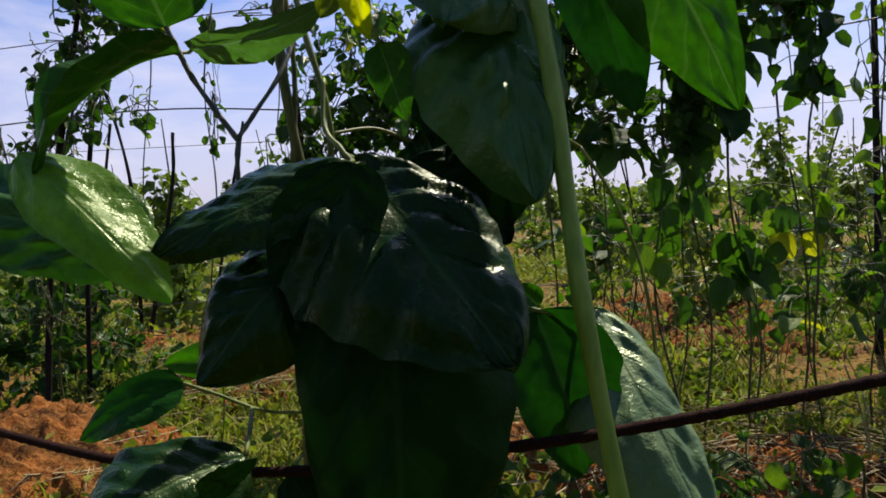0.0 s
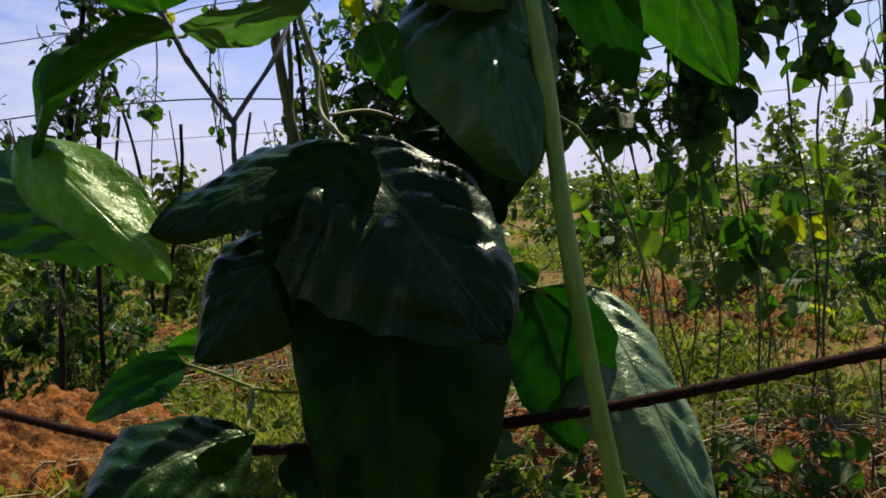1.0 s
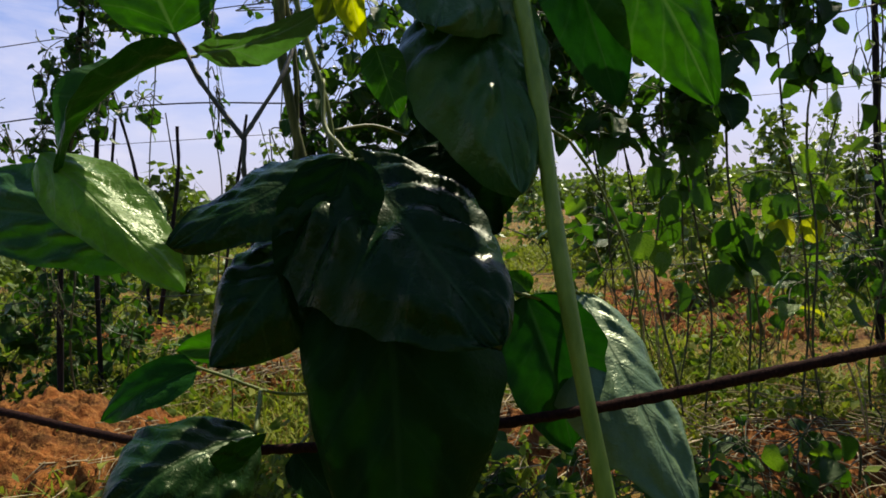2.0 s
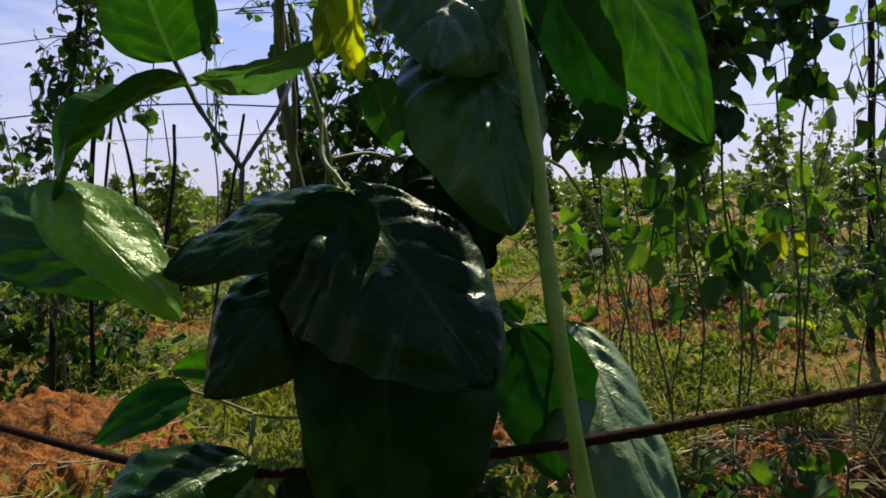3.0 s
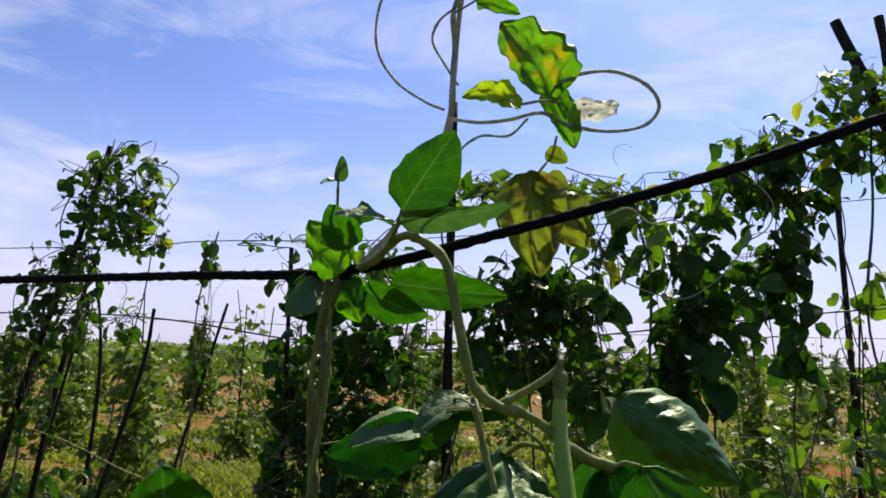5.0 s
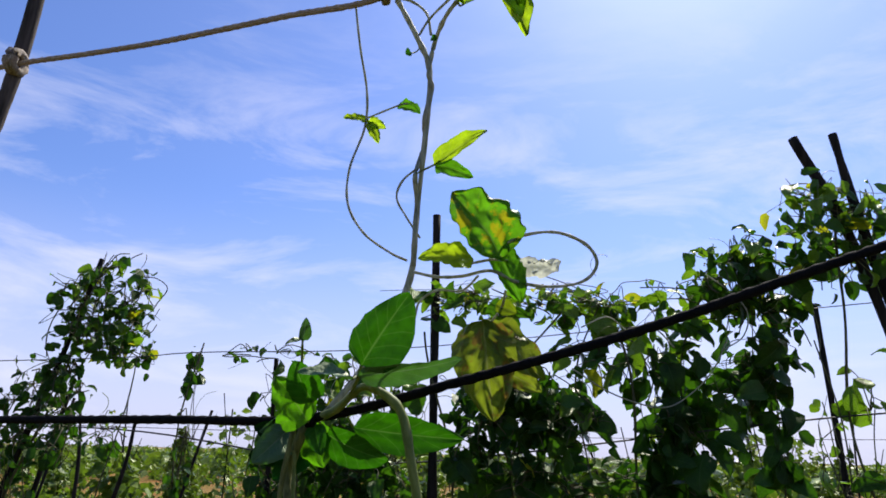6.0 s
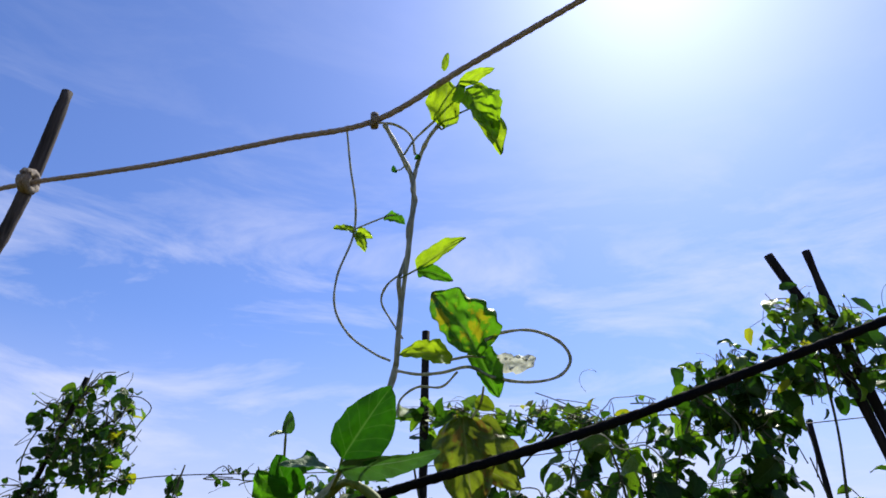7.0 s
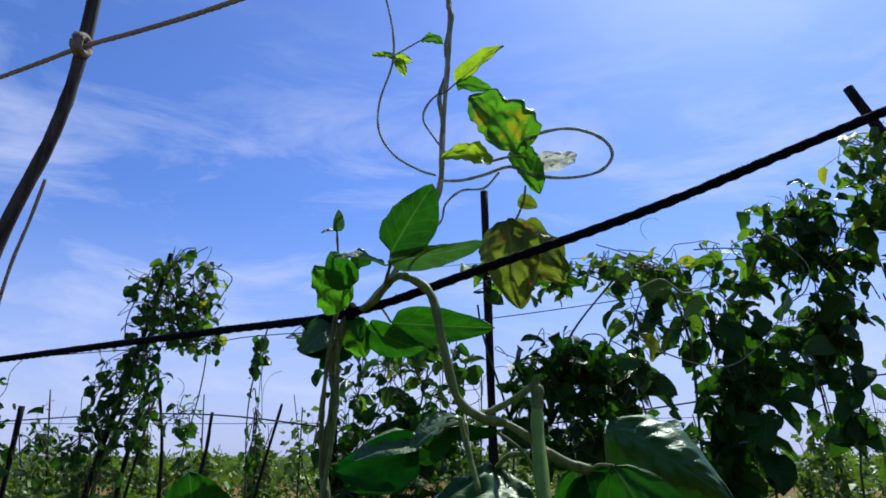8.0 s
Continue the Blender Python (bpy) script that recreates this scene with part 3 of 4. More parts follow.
stem_at(.0022, vine_pale, (-0.017, 0.520, 1.284), (0.003, 0.500, 1.275), (0.024, 0.480, 1.271), (0.048, 0.470, 1.274), (0.070, 0.470, 1.265), (0.101, 0.470, 1.262), (0.129, 0.472, 1.269), (0.141, 0.472, 1.285), (0.132, 0.472, 1.302), (0.107, 0.472, 1.312), (0.079, 0.470, 1.308), (0.059, 0.470, 1.298))
stem_at(.0016, vine_pale, (0.038, 0.475, 1.271), (0.024, 0.480, 1.258), (0.003, 0.490, 1.260), (-0.012, 0.500, 1.251), (-0.016, 0.500, 1.235), (-0.027, 0.500, 1.222))
stem_at(.0018, vine_pale, (0.031, 0.470, 1.280), (0.050, 0.470, 1.284), (0.073, 0.480, 1.286))
stem_at(.0016, vine_pale, (0.062, 0.480, 1.260), (0.060, 0.490, 1.247), (0.054, 0.520, 1.239))
stem_at(.0022, green, (-0.065, 0.480, 1.169), (-0.058, 0.460, 1.180), (-0.056, 0.450, 1.188))
stem_at(.0014, green, (-0.101, 0.440, 1.206), (-0.102, 0.450, 1.195), (-0.102, 0.460, 1.187), (-0.093, 0.470, 1.170))
leaf_at((-0.196, 0.430, 0.779), (-0.407, 0.450, 0.814), 0.084, 14, -0.25, 0.4, 0.020, silky)
leaf_at((-0.266, 0.410, 0.842), (-0.165, 0.385, 0.745), 0.062, -30, -0.5, 0.6, 0.006, lit_pale)
leaf_at((-0.180, 0.445, 0.925), (-0.195, 0.420, 1.015), 0.083, 0, 0.12, -0.2, 0.006, mellow)
leaf_at((-0.173, 0.445, 0.907), (-0.259, 0.400, 0.828), 0.094, 58, 0.35, 1.1, 0.006, mellow)
leaf_at((-0.164, 0.445, 0.909), (-0.068, 0.430, 0.931), 0.050, 76, 0.25, 0.5, 0.008, matte_pale)
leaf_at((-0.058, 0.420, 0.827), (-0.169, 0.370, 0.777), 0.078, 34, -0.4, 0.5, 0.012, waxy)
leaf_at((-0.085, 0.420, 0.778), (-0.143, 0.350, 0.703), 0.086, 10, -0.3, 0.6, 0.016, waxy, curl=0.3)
leaf_at((-0.055, 0.400, 0.825), (-0.086, 0.380, 0.712), 0.071, 10, 0.3, 0.4, 0.01, shaded)
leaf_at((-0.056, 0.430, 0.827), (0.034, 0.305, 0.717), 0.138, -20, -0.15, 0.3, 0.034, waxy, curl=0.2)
leaf_at((-0.042, 0.400, 0.800), (-0.035, 0.335, 0.553), 0.138, -4, -0.2, 0.5, 0.024, shaded, belly=0.7, blunt=0.58, curl=0.2)
leaf_at((-0.025, 0.430, 0.820), (0.044, 0.410, 0.769), 0.076, -30, 0.3, 0.5, 0.012, shaded)
leaf_at((0.044, 0.455, 0.954), (0.055, 0.356, 0.796), 0.112, -8, -0.3, 0.5, 0.036, sheen, curl=0.3)
leaf_at((0.028, 0.495, 1.014), (0.009, 0.360, 0.898), 0.126, -8, -0.3, 0.7, 0.044, sheen, belly=0.72, blunt=0.55, curl=0.3)
leaf_at((0.114, 0.446, 1.017), (0.203, 0.430, 0.848), 0.080, 10, -0.25, 0.35, 0.012, mellow, belly=0.72, blunt=0.7)
leaf_at((0.103, 0.478, 1.013), (0.142, 0.458, 0.854), 0.070, 12, 0.25, 0.3, 0.006, emerald)
leaf_at((0.094, 0.490, 1.016), (0.091, 0.480, 0.942), 0.046, 60, 0.2, 0.2, 0.006, lit)
leaf_at((0.138, 0.580, 1.052), (0.240, 0.550, 0.984), 0.094, 8, -0.8, 0.7, 0.024, sheen, curl=0.4)
leaf_at((0.065, 0.460, 0.716), (0.094, 0.450, 0.594), 0.082, 8, 0.2, 0.4, 0.006, emerald)
leaf_at((0.069, 0.470, 0.716), (0.049, 0.470, 0.733), 0.022, 20, 0.2, 0.4, 0.006, lit)
leaf_at((0.114, 0.500, 0.708), (0.158, 0.370, 0.580), 0.090, -10, -0.25, 0.4, 0.014, blistered, belly=0.7, curl=0.3)
# Nine mostly hidden leaves, added to cast shade on the big front leaves.
leaf_at((0.002, 0.550, 0.908), (0.012, 0.520, 0.821), 0.064, 20, 0.25, 0.5, 0.012, shaded)
leaf_at((0.047, 0.560, 0.887), (0.029, 0.520, 0.776), 0.070, -20, 0.25, 0.5, 0.012, shaded)
leaf_at((-0.020, 0.520, 0.847), (0.014, 0.490, 0.783), 0.057, 30, 0.25, 0.5, 0.012, shaded)
leaf_at((0.018, 0.560, 0.822), (-0.017, 0.520, 0.735), 0.066, -10, 0.25, 0.5, 0.012, shaded)
leaf_at((-0.040, 0.550, 0.810), (-0.068, 0.520, 0.718), 0.060, 0, 0.25, 0.5, 0.012, shaded)
leaf_at((-0.007, 0.560, 0.761), (-0.012, 0.520, 0.664), 0.072, 0, 0.25, 0.5, 0.012, shaded)
leaf_at((-0.059, 0.540, 0.734), (-0.082, 0.510, 0.640), 0.065, 0, 0.25, 0.5, 0.012, shaded)
leaf_at((0.024, 0.530, 0.917), (0.007, 0.500, 0.827), 0.070, 0, 0.25, 0.5, 0.012, shaded)
leaf_at((0.055, 0.520, 0.859), (0.045, 0.490, 0.773), 0.060, 10, 0.25, 0.5, 0.012, shaded)
leaf_at((-0.193, 0.460, 0.674), (-0.270, 0.450, 0.639), 0.040, 30, 0.2, 0.6, 0.008, emerald)
leaf_at((-0.140, 0.420, 0.634), (-0.207, 0.330, 0.623), 0.092, 34, -0.3, 0.6, 0.018, waxy, curl=0.3)
leaf_at((-0.148, 0.360, 0.636), (-0.113, 0.360, 0.656), 0.022, 30, 0.2, 0.3, 0.01, shaded)
leaf_at((-0.157, 0.540, 0.675), (-0.244, 0.540, 0.670), 0.039, 10, 0.2, 0.3, 0.006, lit)
leaf_at((-0.123, 0.460, 0.603), (-0.088, 0.450, 0.559), 0.040, -40, 0.2, 0.3, 0.006, shaded)
leaf_at((-0.047, 0.400, 0.963), (-0.037, 0.385, 0.894), 0.030, 20, 0.8, 0.7, 0.012, yellow)
leaf_at((-0.052, 0.400, 0.952), (-0.066, 0.390, 0.910), 0.030, -30, 0.3, 0.4, 0.006, olive)
leaf_at((-0.034, 0.420, 0.901), (-0.020, 0.410, 0.851), 0.031, 0, 0.2, 0.3, 0.006, lit)
leaf_at((0.041, 0.460, 0.890), (0.048, 0.460, 0.839), 0.027, 20, 0.3, 0.3, 0.014, shaded)
leaf_at((0.036, 0.470, 0.852), (0.056, 0.460, 0.812), 0.043, 0, 0.3, 0.3, 0.014, shaded)
leaf_at((-0.035, 0.500, 1.033), (-0.103, 0.480, 1.013), 0.047, -15, 0.2, 0.4, 0.010, emerald)
leaf_at((-0.046, 0.500, 1.010), (-0.096, 0.500, 1.000), 0.029, 10, 0.2, 0.3, 0.006, mellow)
leaf_at((-0.042, 0.500, 1.026), (-0.005, 0.500, 1.050), 0.030, 10, 0.2, 0.3, 0.006, mellow)
leaf_at((-0.020, 0.510, 1.049), (0.035, 0.500, 1.043), 0.021, 50, 0.2, 0.6, 0.008, shaded)
leaf_at((-0.027, 0.500, 1.033), (-0.087, 0.470, 1.021), 0.035, 48, 0.25, 0.7, 0.008, matte_pale)
leaf_at((0.003, 0.500, 1.055), (-0.042, 0.480, 1.028), 0.031, 48, 0.25, 0.7, 0.008, matte_pale)
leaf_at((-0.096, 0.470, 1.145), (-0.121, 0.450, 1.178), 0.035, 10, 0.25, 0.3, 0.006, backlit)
leaf_at((-0.092, 0.460, 1.160), (-0.108, 0.450, 1.190), 0.030, -20, 0.25, 0.3, 0.006, lit)
leaf_at((-0.086, 0.470, 1.181), (-0.086, 0.460, 1.196), 0.023, 40, 0.25, 0.3, 0.006, lit)
leaf_at((-0.062, 0.450, 1.177), (-0.101, 0.430, 1.179), 0.024, 55, 0.25, 0.4, 0.006, matte_pale)
leaf_at((-0.056, 0.450, 1.188), (-0.020, 0.440, 1.245), 0.048, -6, 0.15, 0.2, 0.006, lit)
leaf_at((-0.058, 0.450, 1.180), (0.023, 0.450, 1.195), 0.026, 58, 0.3, 0.4, 0.006, matte_pale)
leaf_at((-0.065, 0.530, 1.144), (0.032, 0.520, 1.136), 0.035, 12, 0.2, 0.4, 0.006, lit)
leaf_at((-0.087, 0.520, 1.138), (-0.032, 0.520, 1.117), 0.032, 30, 0.2, 0.4, 0.006, lit)
leaf_at((-0.119, 0.520, 1.141), (-0.143, 0.500, 1.113), 0.031, 0, 0.2, 0.4, 0.006, matte_pale)
leaf_at((-0.142, 0.530, 1.123), (-0.131, 0.520, 1.150), 0.023, 30, 0.2, 0.4, 0.006, matte_pale)
leaf_at((-0.096, 0.510, 1.145), (-0.087, 0.500, 1.120), 0.018, 0, 0.2, 0.3, 0.006, lit)
leaf_at((-0.110, 0.530, 1.130), (-0.149, 0.520, 1.142), 0.026, 20, 0.2, 0.4, 0.006, shaded)
leaf_at((-0.112, 0.530, 1.125), (-0.151, 0.520, 1.118), 0.026, -20, 0.2, 0.4, 0.006, shaded)
leaf_at((-0.104, 0.530, 1.125), (-0.129, 0.520, 1.100), 0.026, 10, 0.2, 0.4, 0.006, emerald)
leaf_at((-0.101, 0.530, 1.144), (-0.087, 0.520, 1.110), 0.030, 10, 0.2, 0.4, 0.006, backlit)
leaf_at((-0.101, 0.440, 1.204), (-0.098, 0.430, 1.220), 0.010, 20, 0.4, 0.3, 0.003, matte_pale)
leaf_at((-0.102, 0.440, 1.205), (-0.112, 0.430, 1.199), 0.008, 40, 0.4, 0.3, 0.003, matte_pale)
leaf_at((0.047, 0.520, 1.241), (0.056, 0.510, 1.151), 0.058, 10, 0.25, 0.4, 0.008, yellowing)
leaf_at((0.056, 0.530, 1.237), (0.102, 0.520, 1.188), 0.043, -20, 0.25, 0.6, 0.008, yellowing)
leaf_at((0.064, 0.530, 1.198), (0.100, 0.520, 1.178), 0.026, 10, 0.2, 0.5, 0.006, yellowing)
leaf_at((0.059, 0.470, 1.287), (0.012, 0.450, 1.338), 0.058, 12, 0.3, 0.6, 0.012, spotted)
leaf_at((0.033, 0.470, 1.283), (-0.015, 0.460, 1.280), 0.027, 15, 0.25, 0.4, 0.01, lime)
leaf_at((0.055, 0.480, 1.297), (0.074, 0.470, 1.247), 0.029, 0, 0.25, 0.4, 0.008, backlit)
leaf_at((0.074, 0.480, 1.285), (0.110, 0.470, 1.285), 0.020, 45, 0.6, 0.9, 0.04, pale_dry)
leaf_at((0.055, 0.490, 1.249), (0.073, 0.490, 1.242), 0.015, 20, 0.3, 0.4, 0.004, olive)
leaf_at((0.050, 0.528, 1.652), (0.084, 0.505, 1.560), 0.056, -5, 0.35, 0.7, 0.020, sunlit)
leaf_at((0.066, 0.525, 1.628), (0.091, 0.505, 1.540), 0.039, -15, 0.25, 0.5, 0.012, lime)
leaf_at((0.025, 0.530, 1.593), (0.029, 0.520, 1.666), 0.045, 10, 0.25, 0.4, 0.006, lime)
leaf_at((0.042, 0.530, 1.665), (0.088, 0.520, 1.687), 0.018, 20, 0.25, 0.4, 0.004, lime)
leaf_at((0.044, 0.530, 1.670), (0.084, 0.520, 1.646), 0.015, -20, 0.25, 0.4, 0.004, lime)
leaf_at((-0.002, 0.520, 1.394), (0.048, 0.500, 1.425), 0.021, -10, 0.3, 0.3, 0.004, lime)
leaf_at((-0.001, 0.520, 1.395), (0.036, 0.510, 1.378), 0.018, 10, 0.3, 0.3, 0.004, backlit)
leaf_at((-0.075, 0.600, 1.482), (-0.103, 0.590, 1.480), 0.015, 20, 0.3, 0.4, 0.006, lime)
leaf_at((-0.075, 0.600, 1.482), (-0.055, 0.590, 1.469), 0.015, 20, 0.3, 0.4, 0.006, lime)
leaf_at((-0.074, 0.600, 1.481), (-0.062, 0.590, 1.450), 0.015, 0, 0.3, 0.4, 0.006, lime)
leaf_at((-0.042, 0.580, 1.493), (-0.017, 0.570, 1.479), 0.018, 0, 0.3, 0.4, 0.003, backlit)
leaf_at((-0.030, 0.550, 1.541), (-0.036, 0.550, 1.539), 0.012, 0, 0.3, 0.4, 0.003, lit)
leaf_at((-0.009, 0.550, 1.562), (-0.002, 0.550, 1.560), 0.011, 0, 0.3, 0.4, 0.003, lit)
leaf_at((0.023, 0.540, 1.695), (0.029, 0.540, 1.729), 0.010, 20, 0.4, 0.3, 0.003, lime)


def pod_radius(t):
    beans = 0.06 * math.sin(46 * t)
    return 0.0054 * min(1, 0.35 + 9 * t, 0.25 + 12 * (1 - t)) * (1 + beans)


pod = tube("pod", [(0.062, 0.462, 1.072), (0.060, 0.450, 1.030), (0.062, 0.399, 0.939), (0.069, 0.381, 0.861), (0.077, 0.362, 0.745), (0.092, 0.338, 0.617), (0.098, 0.329, 0.577), (0.102, 0.324, 0.521)], pod_radius, pod_skin, vine, 14, 12, "long pale green bean pod")
tube("calyx", [(0.0625, 0.463, 1.084), (0.0622, 0.4625, 1.076), (0.0616, 0.461, 1.066), (0.061, 0.458, 1.058)], lambda t: (0.0022, 0.0046, 0.0052, 0.0042)[min(3, int(4 * t))], green, pod, 5, 9, "dry pale green calyx", wobble=0.35, seed=3)


# ---- the second row: poles, wires, climbing beans ----
pole("trellis_pole", "dark crooked wooden pole in the second bean row", [(0.09, 2.06, -0.1), (0.07, 2.05, 1.0), (0.06, 2.05, 1.92)], 0.017, pole_wood)
pole("trellis_pole", "dark wooden pole leaning against another at the row's end", [(1.80, 1.86, -0.1), (1.60, 1.87, 1.0), (1.44, 1.88, 1.8), (1.297, 1.9, 2.21)], 0.02, pole_wood)
pole("trellis_pole", "dark wooden pole wrapped in bean leaves", [(1.72, 1.84, -0.1), (1.58, 1.86, 1.2), (1.47, 1.875, 1.9), (1.427, 1.875, 2.22)], 0.018, pole_wood)
pole("trellis_pole", "thin upright dark pole between the rows", [(1.80, 2.62, -0.1), (1.77, 2.6, 0.9), (1.75, 2.6, 1.79)], 0.016, pole_wood)
pole("trellis_pole", "dark leaning pole hidden in a narrow leafy bean plant", [(-1.50, 2.3, -0.1), (-1.36, 2.25, 0.8), (-1.18, 2.19, 1.45), (-1.115, 2.18, 1.75)], 0.012, pole_wood)
pole("trellis_pole", "slim dark pole beside the leafy plant", [(-1.43, 2.47, -0.1), (-1.36, 2.47, 0.8), (-1.27, 2.46, 1.35)], 0.011, pole_wood)
pole("trellis_pole", "thin weathered post behind the near vine", [(-0.42, 2.12, -0.1), (-0.44, 2.11, 0.8), (-0.455, 2.1, 1.41)], 0.010, pole_wood)
pole("trellis_pole", "slanting thin pole in the third bean row", [(-2.42, 4.3, -0.1), (-2.3, 4.32, 0.7), (-2.18, 4.34, 1.41)], 0.012, pole_wood)
pole("trellis_pole", "thin bent pole in the third bean row", [(-2.06, 4.27, -0.1), (-2.02, 4.23, 0.9), (-2.10, 4.2, 1.5), (-2.16, 4.2, 1.63)], 0.012, pole_wood)
pole("trellis_pole", "short dark pole in the third bean row", [(-1.95, 4.1, -0.1), (-1.68, 4.02, 0.9), (-1.63, 4.0, 1.29)], 0.014, pole_wood)
pole("trellis_pole", "slim leaning stick in the third bean row", [(-1.55, 4.1, -0.1), (-1.36, 4.06, 0.7), (-1.2, 4.03, 1.34)], 0.011, pole_wood)

LEAF_KINDS, LEAF_FORMS = [], []
for k in range(8):
    v, f, uv = leaf_data(1.0, random.uniform(0.5, 0.84), random.uniform(-0.3, 0.6), random.uniform(0.3, 1.3), 0.05, 40 + k, 4, 7, 0.22, 2.0)
    LEAF_FORMS.append((v, f, uv))
    LEAF_KINDS.append([mesh_from("leaf", v, f, m, uv) for m in (row_leaf, row_leaf_light, row_leaf_yellow)])


def row_leaf_at(parent, at, size, light):
    way = Vector((random.gauss(0, 0.8), random.gauss(0, 0.6), random.gauss(-0.55, 0.65)))
    face = Vector((random.gauss(0, 0.7), random.gauss(-0.45, 0.7), random.gauss(0.65, 0.5)))
    m = leaf_toward(at, way, face) @ Matrix.Scale(size, 4)
    put_part("leaf", LEAF_KINDS[random.randrange(8)][(2 if random.random() < 0.07 else 1) if light else 0], parent, m)


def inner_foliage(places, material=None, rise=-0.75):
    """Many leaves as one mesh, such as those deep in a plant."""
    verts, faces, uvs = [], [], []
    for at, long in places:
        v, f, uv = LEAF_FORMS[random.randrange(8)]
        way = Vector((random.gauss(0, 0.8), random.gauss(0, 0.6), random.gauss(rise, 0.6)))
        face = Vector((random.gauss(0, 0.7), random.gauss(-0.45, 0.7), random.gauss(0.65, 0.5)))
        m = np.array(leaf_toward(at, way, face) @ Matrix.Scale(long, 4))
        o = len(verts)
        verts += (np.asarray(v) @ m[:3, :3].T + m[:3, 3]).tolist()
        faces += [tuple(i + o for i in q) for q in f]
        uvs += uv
    return verts, faces, material or row_leaf_shaded, uvs


def climbing_bean(label, foot, stems, clumps, thick=2.4, group="climbing beans of the second row"):
    """A plant on its strings. stems: lines; clumps: centre x, y, z, half sizes, number of leaves, leaf size, share of young leaves."""
    ob = thing("bean_vine", foot, label, "bean plant", group)
    made, rest = 0, []
    for line, r in stems:
        turns = random.uniform(0, 6)
        twine = [p + Vector((math.cos(turns + 9 * p.z), math.sin(turns + 9 * p.z), 0)) * 0.014 for p in spline(line, 10)]
        v, f = tube_data(twine, 0.7 * r, 6, wobble=0.3, seed=len(bpy.data.objects))
        put_part("stem", mesh_from("stem", v, f, row_stem), ob)
    for x, y, z, rx, ry, rz, count, size, young in sorted(clumps, key=lambda k: -k[8]):
        twigs = []
        count = int(count * thick)
        heart = [Vector((x + random.uniform(-0.6, 0.6) * rx, y + random.uniform(-0.5, 0.5) * ry, z + random.uniform(-0.7, 0.7) * rz)) for _ in range(max(2, count // 14))]
        for i in range(count):
            while True:
                p = Vector((random.uniform(-1, 1), random.uniform(-1, 1), random.uniform(-1, 1)))
                if p.length < 1 or (p.x ** 2 + p.z ** 2 < 1.3 and random.random() < 0.3):
                    break
            at = Vector((x + rx * p.x, y + ry * p.y, z + rz * p.z))
            near = min(heart, key=lambda h: (h - at).length)
            at = at.lerp(near, random.uniform(0.0, 0.35))
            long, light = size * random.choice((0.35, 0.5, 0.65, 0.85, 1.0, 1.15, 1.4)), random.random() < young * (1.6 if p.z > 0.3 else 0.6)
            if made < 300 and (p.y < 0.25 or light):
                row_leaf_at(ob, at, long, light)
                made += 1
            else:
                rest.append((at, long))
            if i % 2 == 0:
                sag = Vector((random.gauss(0, 0.015), random.gauss(0, 0.01), random.gauss(0.015, 0.02)))
                twigs.append(tube_data(spline([near, near.lerp(at, 0.5) + sag, at], 3), random.uniform(0.0009, 0.002), 4))
        for i in range(1 + count // 80):
            p = Vector((x + random.uniform(-0.9, 0.9) * rx, y + random.uniform(-0.9, 0.2) * ry, z + random.uniform(-0.6, 0.9) * rz))
            turn, bend = random.uniform(0, 2 * math.pi), random.choice((-1, 1)) * random.uniform(0.15, 0.6)
            way, line = Vector((math.cos(turn), random.gauss(0, 0.3), math.sin(turn) + 0.5)).normalized(), [p]
            for _ in range(random.randint(3, 5)):
                way = (Matrix.Rotation(bend, 3, "Y") @ way + Vector((0, 0, -0.12))).normalized()
                line.append(line[-1] + way * random.uniform(0.015, 0.03))
            tube("tendril", line, random.uniform(0.0007, 0.0013), vine_pale if i % 2 else green, ob, 4, 4)
        for i in range(2 + count // 14):
            p = Vector((random.uniform(-0.9, 0.9), random.uniform(-0.8, 0.6), random.uniform(-0.95, 0.2)))
            way, line = Vector((random.gauss(0, 0.6), random.gauss(0, 0.3), 0.8)), []
            for _ in range(random.randint(4, 7)):
                line.append((x + rx * p.x, y + ry * p.y, z + rz * p.z))
                way = (way + Vector((random.gauss(0, 0.5), random.gauss(0, 0.3), random.gauss(0.05, 0.4))) - 0.5 * p).normalized()
                p = p + way * 0.3
            twigs.append(tube_data(spline(line, 4), random.uniform(0.001, 0.0024), 5))
        # Inner leaves take the darker colour with shade in it, except in young clumps.
        if rest:
            put_part("foliage", mesh_from("foliage", *inner_foliage(rest, row_leaf_bright if young >= 0.5 else row_leaf_shaded)), ob, None, "", "stuff")
            rest = []
        put_part("twig", mesh_from("twig", *join(twigs), row_stem), ob, None, "", "stuff")
    return ob


